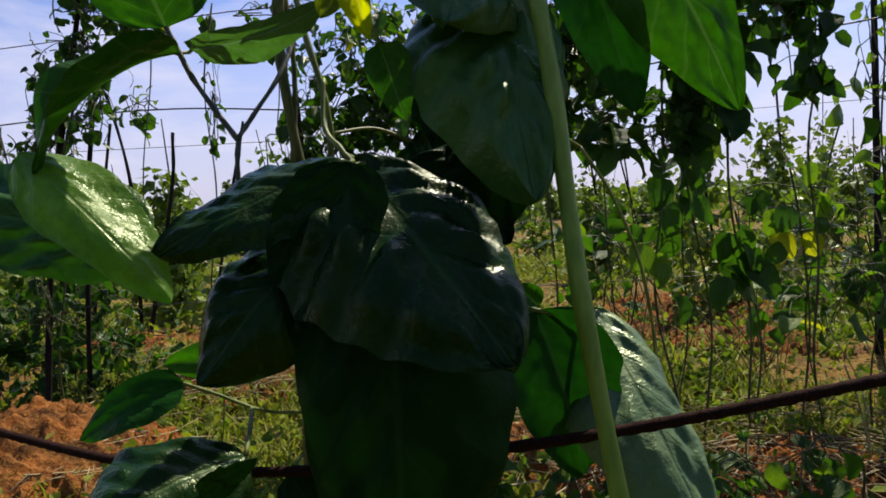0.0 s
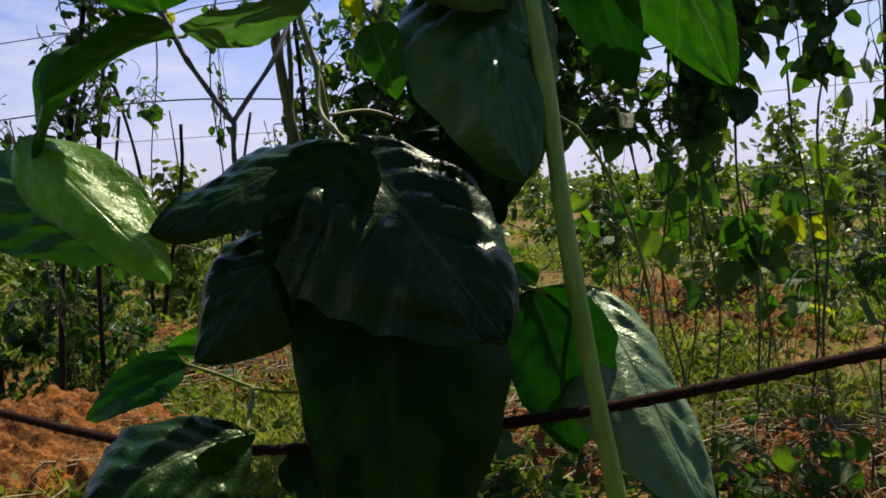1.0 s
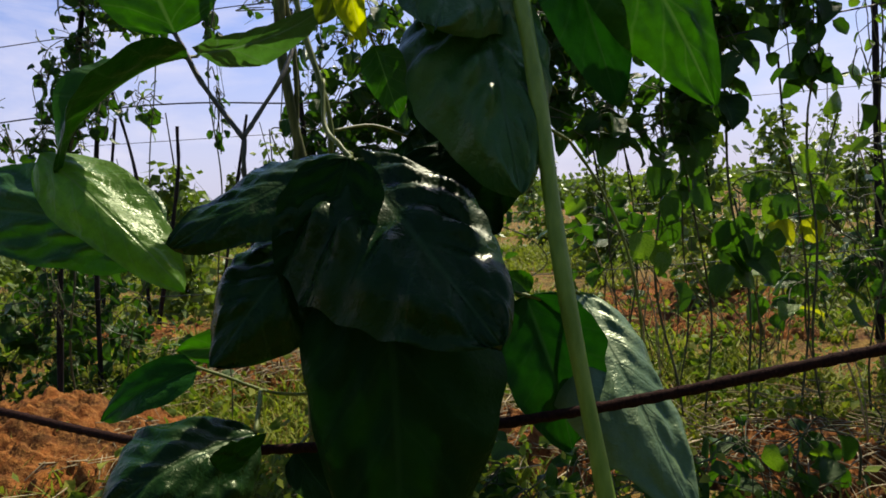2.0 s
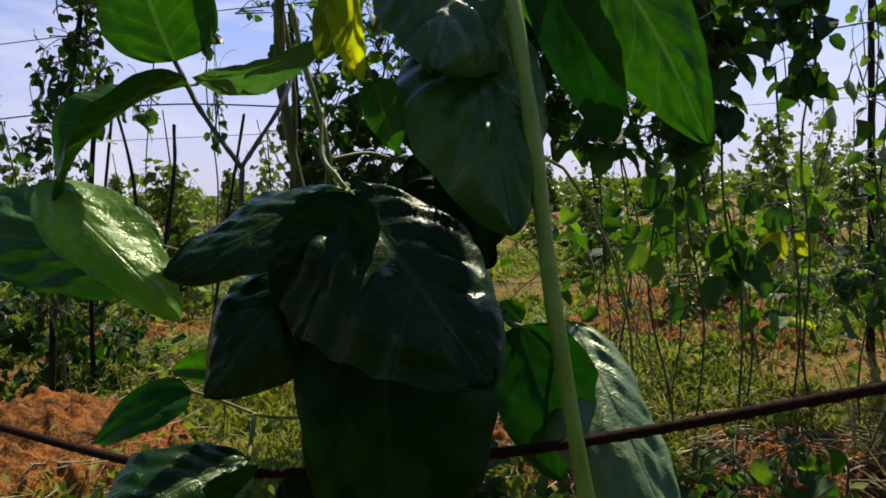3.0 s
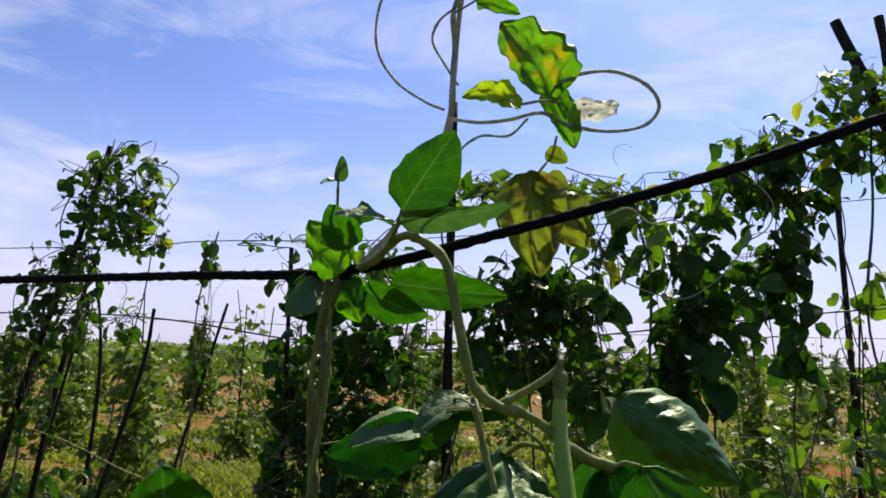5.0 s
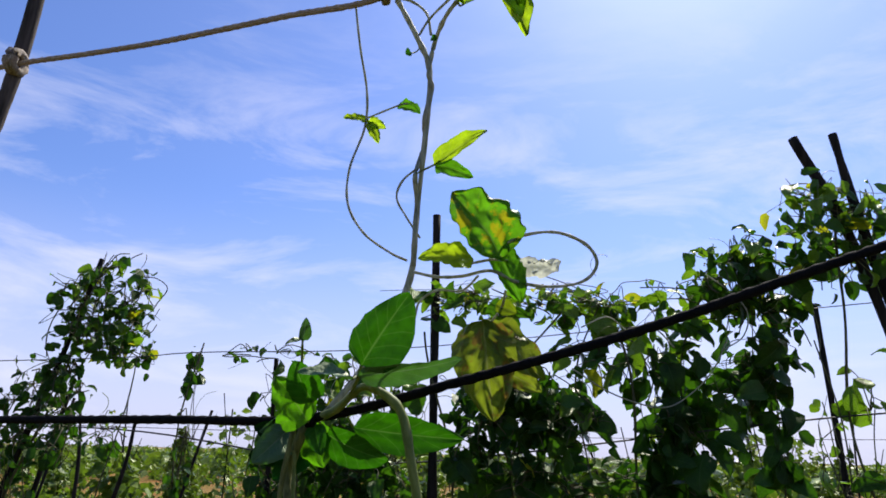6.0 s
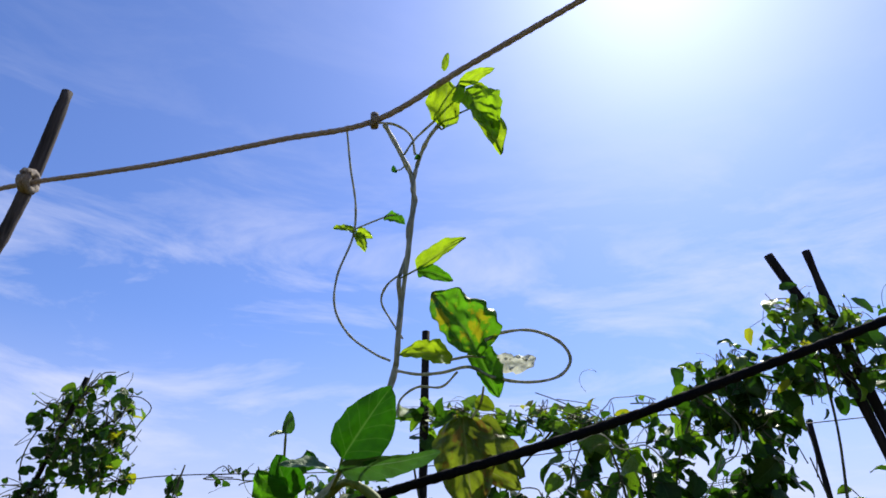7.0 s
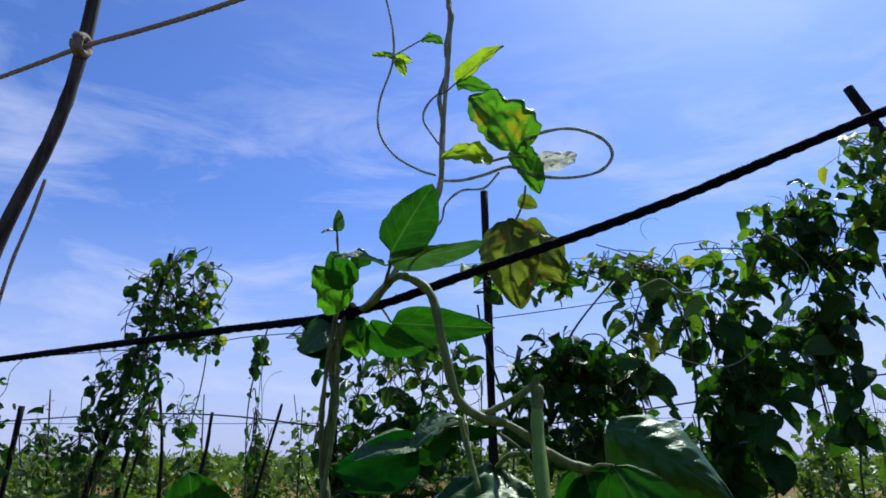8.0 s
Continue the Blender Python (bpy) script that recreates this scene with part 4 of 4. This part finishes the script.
climbing_bean("dense climbing bean plant round a dark pole", (0.08, 2.05, 0),
    [([(0.1, 2.05, 0), (0.05, 2.0, 0.5), (0.12, 2.03, 1.0), (0.04, 2.02, 1.5)], 0.006), ([(-0.2, 2.1, 0), (-0.22, 2.07, 0.6), (-0.15, 2.05, 1.3)], 0.004), ([(0.3, 2.05, 0), (0.36, 2.03, 0.7), (0.28, 2.02, 1.25), (0.5, 2.0, 1.6)], 0.005)],
    [(0.35, 2.02, 1.28, 0.22, 0.12, 0.14, 60, 0.064, 0.15), (-0.28, 2.1, 0.85, 0.24, 0.13, 0.3, 110, 0.058, 0.12), (-0.18, 2.06, 1.2, 0.22, 0.14, 0.24, 120, 0.052, 0.2), (-0.42, 2.1, 1.12, 0.1, 0.1, 0.28, 44, 0.046, 0.2), (0.28, 2.04, 1.18, 0.18, 0.14, 0.2, 84, 0.064, 0.15), (0.35, 2.02, 1.6, 0.42, 0.1, 0.08, 74, 0.056, 0.7), (-0.2, 2.08, 0.95, 0.3, 0.14, 0.22, 120, 0.055, 0.1), (-0.16, 2.1, 0.6, 0.4, 0.15, 0.3, 190, 0.06, 0.1)], 2.1)
broad = climbing_bean("bean plant with broad dark leaves hanging on wires", (0.7, 1.98, 0),
    [([(0.72, 1.98, 0), (0.66, 1.97, 0.6), (0.7, 1.96, 1.2), (0.62, 1.97, 1.6)], 0.006), ([(0.95, 1.95, 0), (0.9, 1.95, 0.7), (0.84, 1.94, 1.3), (0.95, 1.94, 1.7)], 0.005), ([(0.55, 2.0, 0), (0.6, 2.0, 0.8), (0.5, 1.98, 1.3), (0.62, 1.97, 1.62)], 0.004)],
    [(0.83, 1.97, 1.36, 0.1, 0.1, 0.2, 40, 0.085, 0.1), (0.5, 1.98, 1.2, 0.12, 0.12, 0.14, 28, 0.085, 0.12), (0.82, 1.96, 1.12, 0.11, 0.12, 0.2, 50, 0.09, 0.08), (0.75, 1.98, 1.6, 0.3, 0.1, 0.09, 46, 0.07, 0.55), (1.0, 1.96, 1.36, 0.12, 0.12, 0.14, 24, 0.08, 0.15), (0.6, 1.98, 1.42, 0.16, 0.1, 0.13, 30, 0.07, 0.25), (0.62, 1.97, 0.95, 0.2, 0.12, 0.12, 24, 0.08, 0.15), (0.45, 2.02, 1.05, 0.35, 0.1, 0.12, 50, 0.072, 0.2)], 1.75)
climbing_bean("tall bean plant climbing two crossed poles", (1.4, 1.9, 0),
    [([(1.5, 1.9, 0), (1.42, 1.9, 0.7), (1.35, 1.9, 1.4), (1.42, 1.88, 2.0)], 0.006), ([(1.15, 1.93, 0), (1.12, 1.93, 0.8), (1.18, 1.92, 1.7)], 0.005), ([(1.3, 1.93, 0), (1.34, 1.92, 0.8), (1.28, 1.91, 1.5)], 0.004)],
    [(1.05, 1.94, 1.7, 0.2, 0.1, 0.13, 44, 0.06, 0.5), (1.13, 1.93, 1.62, 0.15, 0.1, 0.24, 56, 0.07, 0.35), (1.1, 1.93, 1.28, 0.07, 0.1, 0.25, 28, 0.08, 0.2), (1.42, 1.88, 1.86, 0.24, 0.14, 0.2, 100, 0.06, 0.4), (1.34, 1.9, 1.1, 0.14, 0.13, 0.35, 22, 0.075, 0.6), (1.66, 1.86, 1.5, 0.14, 0.12, 0.4, 34, 0.072, 0.4)], 2.3)
tube("tendril", [(0.471, 1.860, 1.377), (0.596, 1.860, 1.304), (0.739, 1.860, 1.270), (0.833, 1.860, 1.315), (0.910, 1.860, 1.392), (0.963, 1.860, 1.486)], 0.0022, vine_pale, broad, 8, 6)
tube("tendril", [(0.904, 1.840, 1.682), (0.971, 1.840, 1.633), (1.024, 1.840, 1.566), (1.003, 1.840, 1.490), (0.934, 1.840, 1.444)], 0.0022, vine_pale, broad, 8, 6)
tube("tendril", [(0.505, 1.860, 1.503), (0.589, 1.860, 1.538), (0.656, 1.860, 1.494), (0.733, 1.860, 1.507), (0.792, 1.860, 1.449)], 0.0022, vine_pale, broad, 8, 6)
climbing_bean("sparse lower bean stems with drying leaves", (1.1, 2.1, 0),
    [([(0.5, 2.05, 0), (0.55, 2.05, 0.5), (0.48, 2.03, 1.0)], 0.004), ([(1.25, 2.1, 0), (1.2, 2.1, 0.5), (1.3, 2.05, 1.0)], 0.004), ([(0.8, 2.2, 0), (0.84, 2.2, 0.6), (0.78, 2.15, 1.1)], 0.004)],
    [(0.55, 2.1, 0.58, 0.25, 0.2, 0.25, 34, 0.07, 0.2), (1.3, 2.1, 0.58, 0.34, 0.2, 0.34, 60, 0.075, 0.35), (1.35, 2.15, 0.4, 0.35, 0.2, 0.2, 22, 0.08, 0.3), (1.9, 2.0, 0.7, 0.4, 0.2, 0.5, 60, 0.075, 0.3)], 1.4)
climbing_bean("narrow leafy bean plant on a leaning pole", (-1.4, 2.3, 0),
    [([(-1.42, 2.3, 0), (-1.34, 2.25, 0.7), (-1.2, 2.2, 1.3), (-1.1, 2.18, 1.72)], 0.006), ([(-1.25, 2.3, 0), (-1.0, 2.2, 0.9), (-0.95, 2.18, 1.4)], 0.003)],
    [(-1.08, 2.19, 1.56, 0.16, 0.12, 0.19, 169, 0.036, 0.3), (-0.98, 2.19, 1.47, 0.09, 0.1, 0.12, 36, 0.036, 0.35), (-1.22, 2.2, 1.24, 0.13, 0.12, 0.2, 97, 0.041, 0.25), (-1.33, 2.22, 0.98, 0.1, 0.1, 0.25, 65, 0.041, 0.2), (-1.42, 2.27, 0.62, 0.1, 0.1, 0.3, 44, 0.041, 0.15), (-1.62, 2.35, 0.95, 0.1, 0.12, 0.3, 24, 0.041, 0.2)], 2.0)
climbing_bean("low bushy bean plant on the soil at a pole's foot", (-1.58, 2.62, 0),
    [([(-1.58, 2.62, 0), (-1.55, 2.6, 0.3), (-1.62, 2.58, 0.5)], 0.005)],
    [(-1.6, 2.62, 0.3, 0.38, 0.24, 0.3, 200, 0.06, 0.03), (-1.15, 2.75, 0.12, 0.25, 0.2, 0.1, 30, 0.06, 0.1), (0.25, 1.35, 0.1, 0.35, 0.15, 0.12, 60, 0.055, 0.05), (0.7, 1.45, 0.1, 0.22, 0.16, 0.12, 28, 0.05, 0.1)])
climbing_bean("slender bean plant with small leaves beside a bare pole", (-2.0, 2.45, 0),
    [([(-2.0, 2.45, 0), (-1.97, 2.43, 0.6), (-1.95, 2.4, 1.3)], 0.004)],
    [(-1.95, 2.42, 1.15, 0.16, 0.1, 0.25, 40, 0.05, 0.15), (-2.0, 2.45, 0.6, 0.12, 0.1, 0.35, 25, 0.05, 0.1)])
pole("trellis_pole", "short dark pole at the far end of the row", [(-1.86, 2.5, -0.1), (-1.83, 2.5, 0.6), (-1.80, 2.49, 1.22)], 0.014, pole_wood)
climbing_bean("young bean shoot twining up a thin string", (-0.72, 2.09, 0),
    [([(-0.78, 2.1, 0), (-0.75, 2.1, 0.7), (-0.73, 2.09, 1.1), (-0.70, 2.085, 1.45)], 0.0035)],
    [(-0.72, 2.09, 1.2, 0.04, 0.03, 0.26, 12, 0.045, 0.1), (-0.45, 2.1, 1.42, 0.2, 0.03, 0.03, 7, 0.045, 0.2), (-1.0, 2.2, 1.15, 0.08, 0.05, 0.1, 10, 0.05, 0.5)])


def hung_leaf(parent, at, size, kind, down=1.0):
    """A large leaf that hangs limp from its stalk."""
    way = Vector((random.gauss(0, 0.3), random.gauss(0, 0.25), -down))
    face = Vector((random.gauss(0, 0.7), -0.8, random.gauss(0.25, 0.3)))
    put_part("leaf", LEAF_KINDS[random.randrange(8)][kind], parent, leaf_toward(at, way, face) @ Matrix.Scale(size, 4))


limp = thing("bean_vine", (0.85, 1.97, 0), "bean stems with large dark leaves hanging limp", "bean plant", "climbing beans of the second row")
for foot, top in (((0.80, 1.98), (0.74, 1.96, 0.88)), ((0.95, 1.97), (0.89, 1.94, 0.72)), ((1.12, 2.0), (1.08, 1.98, 0.84))):
    tube("stem", [(*foot, 0), (foot[0] + 0.03, foot[1], 0.4 * top[2]), (top[0] + 0.03, top[1], 0.8 * top[2]), top], 0.0035, row_stem, limp, 8, 6, wobble=0.3)
for x, y, z, n, spread, size, kind in ((0.735, 1.95, 0.82, 9, 0.05, 0.10, 0), (0.71, 1.95, 0.73, 5, 0.05, 0.10, 0), (0.88, 1.93, 0.64, 7, 0.035, 0.11, 0), (0.868, 1.93, 0.53, 5, 0.025, 0.13, 0), (1.07, 1.98, 0.62, 3, 0.04, 0.09, 2), (0.64, 1.9, 0.57, 3, 0.03, 0.09, 1), (1.08, 1.95, 0.82, 5, 0.06, 0.08, 1), (1.0, 1.95, 0.72, 4, 0.06, 0.08, 0)):
    for _ in range(n):
        hung_leaf(limp, Vector((x + random.gauss(0, spread), y + random.gauss(0, 0.03), z + random.gauss(0, spread))), size * random.uniform(0.75, 1.15), kind, random.uniform(0.5, 1.3))


fallen = thing("bean_seedling", (0.99, 1.5, 0), "small bean seedling with dark drooping leaves on red soil", "bean plant")
tube("stem", [(0.99, 1.5, -0.01), (0.985, 1.5, 0.12), (0.891, 1.500, 0.160)], 0.003, row_stem, fallen, 6, 6)
for x, y, z, size in ((0.891, 1.50, 0.150, 0.075), (0.911, 1.49, 0.130, 0.09), (0.924, 1.50, 0.077, 0.08)):
    hung_leaf(fallen, Vector((x, y, z)), size, 0, 0.9)


def wire(label, points, radius=0.0022):
    ob = thing("trellis_wire", points[0], label, "wire", "trellis wires")
    tube("strand", points, radius, wire_dark, ob, 10, 5)


wire("thin dark wire strung between the second row's poles", [(-3.2, 2.5, 1.33), (-1.15, 2.2, 1.40), (-0.70, 2.087, 1.42), (0.06, 2.05, 1.46), (1.45, 1.89, 1.62), (3.2, 1.7, 1.8)], 0.0018)
wire("thicker black wire on the second row's poles", [(-3.4, 2.9, 1.10), (-1.32, 2.47, 1.184), (-0.4, 2.12, 1.11), (0.07, 2.06, 1.10), (1.5, 1.89, 1.28), (3.0, 1.8, 1.36)], 0.003)
wire("low dark wire on the second row's poles", [(-3.4, 2.9, 0.42), (-1.4, 2.4, 0.46), (0.09, 2.06, 0.5), (1.6, 1.88, 0.55), (3.0, 1.8, 0.6)], 0.0013)
ob = thing("trellis_string", (-2.6, 2.7, 0.86), "pale slack string low between the rows", "string")
tube("strand", [(-2.6, 2.7, 0.86), (-1.43, 2.4, 0.78), (-0.95, 2.3, 0.64), (-0.42, 2.12, 0.55), (0.09, 2.06, 0.6)], 0.0022, straw, ob, 10, 5)

# ---- rows behind ----
random.seed(11)


def scatter_leaves(count, place, size, rng):
    """Many small creased leaves as one mesh: place(rng, n) gives their places."""
    p = place(rng, count)
    way = rng.normal(0, 1, (count, 3)) * (0.8, 0.8, 0.5) + (0, 0, -0.5)
    way /= np.linalg.norm(way, axis=1)[:, None]
    face = rng.normal(0, 0.7, (count, 3)) + (0, -0.3, 0.7)
    face -= way * np.sum(face * way, axis=1)[:, None]
    face /= np.linalg.norm(face, axis=1)[:, None]
    side = np.cross(way, face)
    s = (size * rng.uniform(0.5, 1.4, count))[:, None]
    wide = s * rng.uniform(0.28, 0.42, count)[:, None]
    crease = s * rng.uniform(-0.05, 0.16, count)[:, None]
    v = np.stack([p, p + way * s * 0.38 + side * wide + face * crease, p + way * s - face * crease, p + way * s * 0.38 - side * wide + face * crease, p + way * s * 0.42], 1).reshape(-1, 3)
    b = np.arange(count)[:, None] * 5
    f = np.concatenate([b + (0, 4, 1), b + (4, 2, 1), b + (0, 3, 4), b + (3, 2, 4)], 0)
    uv = np.tile(np.array([(0.5, 0), (1, 0.4), (0.5, 1), (0, 0.4), (0.5, 0.42)]), (count, 1))
    return v, f, uv


def row_line(y0, x):
    return y0 - 0.1 * x


def far_row(y0, x0, x1, tall, leaves_per_m, leaf_size, poles_every, seed, single=False):
    """A row of beans on poles: a narrow plant climbs each pole, some tall, some low, with gaps between."""
    rng = np.random.default_rng(seed)
    x = x0
    spots, strings = [], []
    while x < x1:
        lean = rng.normal(0, 0.16)
        top = tall * rng.uniform(0.8, 1.3)
        y = row_line(y0, x) + rng.normal(0, 0.15)
        pole("trellis_pole", "thin dark wooden pole in a bean row behind", [(x - lean, y, -0.1), (x, y, 0.6 * top), (x + lean * 0.6, y, top)], rng.uniform(0.006, 0.012), pole_wood, "poles of the rows behind", sides=5)
        spots.append((x, y, top * rng.uniform(0.45, 1.02), lean, rng.uniform(0.35, 1.6)))
        for k in range(1 + int(rng.random() < 0.4)):
            sx = x + rng.normal(0, 0.2)
            spots.append((sx, y, top * rng.uniform(0.3, 0.85), rng.normal(0, 0.1), rng.uniform(0.1, 0.9)))
            strings.append(tube_data(spline([(sx, y, 0), (sx + rng.normal(0, 0.06), y, 0.3 * top), (sx + rng.normal(0, 0.08), y, 0.6 * top), (sx + rng.normal(0, 0.1), y, top * rng.uniform(0.6, 0.95))], 4), 0.002, 4))
        x += poles_every * rng.uniform(0.7, 2.0)
    spots = np.array(spots)
    share = spots[:, 4] / spots[:, 4].sum()

    def place(r, n):
        k = r.choice(len(spots), n, p=share)
        h = r.beta(1.0, 1.35, n)
        wide = 0.07 + 0.12 * (1 - h) * r.random(n)
        px = spots[k, 0] + spots[k, 3] * (h - 0.5) + r.normal(0, 1, n) * wide
        return np.stack([px, spots[k, 1] + r.normal(0, 1, n) * wide, spots[k, 2] * h + 0.03], 1)

    v, f, uv = scatter_leaves(int((x1 - x0) * leaves_per_m), place, leaf_size, rng)
    row = thing("bean_row", (x0, row_line(y0, x0), 0), "row of climbing bean plants on thin poles further back", "bean row", "bean rows behind")
    put_part("foliage", mesh_from("foliage", v, f, far_leaf, uv, False), row, None, "", "stuff")
    put_part("bine", mesh_from("bine", *join(strings), row_stem), row, None, "", "stuff")
    for z in (0.5, 0.97) if y0 < 5 else ():
        wire("thin dark wire along a row behind", [(x0, row_line(y0, x0), tall * z), ((x0 + x1) / 2, row_line(y0, (x0 + x1) / 2), tall * z - 0.03), (x1, row_line(y0, x1), tall * z + 0.05)], 0.0022)


far_row(4.15, -4.5, 5.0, 1.30, 480, 0.08, 0.95, 1)
far_row(5.9, -6, 7, 1.35, 600, 0.085, 0.95, 2)
far_row(7.8, -8, 9, 1.45, 560, 0.085, 0.7, 3)
far_row(10.5, -10, 11, 1.4, 480, 0.1, 1.2, 4)
far_row(14.0, -13, 14, 1.4, 300, 0.11, 1.6, 5)
far_row(19.0, -17, 18, 1.45, 300, 0.13, 2.4, 6)

# Unseen rows behind the viewpoint, added to block sky light from the near leaves.
far_row(-1.15, -4.5, 4.5, 2.0, 1900, 0.095, 0.32, 7)
far_row(-3.1, -5, 5, 1.95, 420, 0.1, 1.4, 8)


def far_field():
    rng = np.random.default_rng(9)

    def place(r, n):
        y = 24 + 90 * r.random(n) ** 1.6
        x = (r.random(n) - 0.5) * 2.2 * y
        z = (0.85 + 0.004 * (y - 24)) * r.random(n) ** 0.7
        return np.stack([x, y, z], 1)

    v, f, uv = scatter_leaves(26000, place, 0.42, rng)
    tagged(new("far_crops", mesh_from("far_crops", v, f, far_leaf, uv, False)), "distant bean field and hedges at the horizon", "crops", kind="stuff")


far_field()


# ---- grass, weeds and straw ----
def grass():
    rng = np.random.default_rng(21)
    n = 230000
    y = -2.5 + 13.5 * rng.beta(1.3, 1.9, n)
    x = rng.normal(0, 1, n) * 2.6
    keep = np.array([noise.noise(Vector((a * 0.9, b * 1.3, 4.0))) + 0.35 * noise.noise(Vector((a * 4, b * 4, 1.0))) > -0.06 and not bare(a, b) for a, b in zip(x, y)])
    x, y = x[keep], y[keep]
    n = len(x)
    z = np.array([ground_height(a, b) for a, b in zip(x, y)])
    h = rng.uniform(0.02, 0.085, n) * (1 + rng.random(n) ** 6)
    a = rng.uniform(0, 2 * math.pi, n)
    lean = rng.uniform(0.3, 1.8, n) * h
    w = 0.002 + 0.0010 * np.maximum(y, 0.5)
    p = np.stack([x, y, z], 1)
    side = np.stack([np.cos(a), np.sin(a), 0 * a], 1) * w[:, None]
    bend = np.stack([-np.sin(a), np.cos(a), 0 * a], 1) * lean[:, None]
    up = np.array([0, 0, 1.0])[None, :] * h[:, None]
    v = np.stack([p - side, p + side, p + 0.6 * up + 0.35 * bend + 0.8 * side, p + 0.6 * up + 0.35 * bend - 0.8 * side, p + up + bend], 1).reshape(-1, 3)
    b = (np.arange(n) * 5)[:, None]
    faces = [tuple(q) for q in b + (0, 1, 2, 3)] + [tuple(q) for q in b + (3, 2, 4)]
    uv = np.tile(np.array([(0.4, 0.1), (0.6, 0.1), (0.6, 0.5), (0.4, 0.5), (0.5, 1.0)]), (n, 1))
    tagged(new("grass", mesh_from("grass", v, faces, weed_leaf, uv, False)), "patchy yellow-green grass on red soil", "grass", kind="stuff")

    def low(r, m):
        yy = -2.5 + 12.5 * r.beta(1.3, 1.8, 2 * m)
        xx = r.normal(0, 1, 2 * m) * 2.6
        free = np.array([not bare(i, j) for i, j in zip(xx, yy)])
        xx, yy = xx[free][:m], yy[free][:m]
        zz = np.array([ground_height(i, j) for i, j in zip(xx, yy)]) + r.random(m) ** 2 * 0.2 + 0.01
        return np.stack([xx, yy, zz], 1)

    herbs = []
    while len(herbs) < 10000:
        cx, cy = random.gauss(0, 2.0), random.uniform(0.9, 4.2)
        if bare(cx, cy):
            continue
        tall = random.uniform(0.02, 0.16)
        for _ in range(random.randint(6, 18)):
            xx, yy = cx + random.gauss(0, 0.05), cy + random.gauss(0, 0.05)
            herbs.append((Vector((xx, yy, ground_height(xx, yy) + random.random() * tall + 0.01)), random.uniform(0.015, 0.045)))
    tagged(new("herbs", mesh_from("herbs", *inner_foliage(herbs, herb_leaf, 0.1))), "low broad-leaved herbs in tufts on red soil", "herbs", kind="stuff")
    v, f, uv = scatter_leaves(16000, low, 0.035, rng)
    tagged(new("weeds", mesh_from("weeds", v, f, weed_leaf, uv, False)), "small broad-leaved weeds on the soil", "weeds", kind="stuff")
    pieces = []
    for i in range(3000):
        yy = -2.0 + 9 * random.random()
        xx = random.gauss(0, 2.4)
        if i % 4 == 0:
            xx, yy = random.choice(((-1.36, 1.93), (0.27, 1.98), (1.0, 1.75), (-0.92, 2.75)))
            xx, yy = xx + random.gauss(0, 0.25), yy + random.gauss(0, 0.2)
        aa, ln = random.uniform(0, math.pi), random.uniform(0.04, 0.16)
        c = Vector((xx, yy, ground_height(xx, yy) + (0.07 if i % 4 == 0 else 0.012)))
        d = Vector((math.cos(aa), math.sin(aa), random.uniform(-0.1, 0.15))) * ln
        pieces.append(tube_data([c - d, c + Vector((0, 0, 0.01)), c + d], random.uniform(0.001, 0.0026), 3))
    tagged(new("straw", mesh_from("straw", *join(pieces), straw)), "dry straw and stalks strewn over the soil", "straw", kind="stuff")


grass()


# ---- dry stalks ----
def dry_stalks(x, y, count, tall, spread, label, seed):
    rng = random.Random(seed)
    ob = thing("dry_stalks", (x, y, 0), label, "dry stalks", "dry bean stalks")
    for k in range(count):
        fx, fy = x + rng.gauss(0, 0.05), y + rng.gauss(0, 0.05)
        h = tall * rng.uniform(0.4, 1.1)
        tx, ty = fx + rng.gauss(0, spread), fy + rng.gauss(0, spread * 0.6)
        mid = (fx * 0.55 + tx * 0.45 + rng.gauss(0, 0.03), fy * 0.55 + ty * 0.45, h * 0.55)
        tube("stalk", [(fx, fy, -0.02), mid, (tx, ty, h)], rng.uniform(0.0015, 0.003), straw if k % 2 else row_stem, ob, 5, 5)


dry_stalks(1.25, 2.5, 22, 0.75, 0.2, "bundle of dry brown bean stalks leaning apart", 1)
dry_stalks(0.75, 2.3, 12, 0.6, 0.15, "few dry bean stalks standing in the row", 2)
dry_stalks(1.7, 2.3, 16, 0.9, 0.18, "dry bean stalks at the row's end", 3)
dry_stalks(-0.7, 2.6, 8, 0.5, 0.15, "few dry bean stalks standing in the row", 4)
dry_stalks(1.2, 1.7, 8, 0.35, 0.15, "short dry stalks on the red soil", 5)
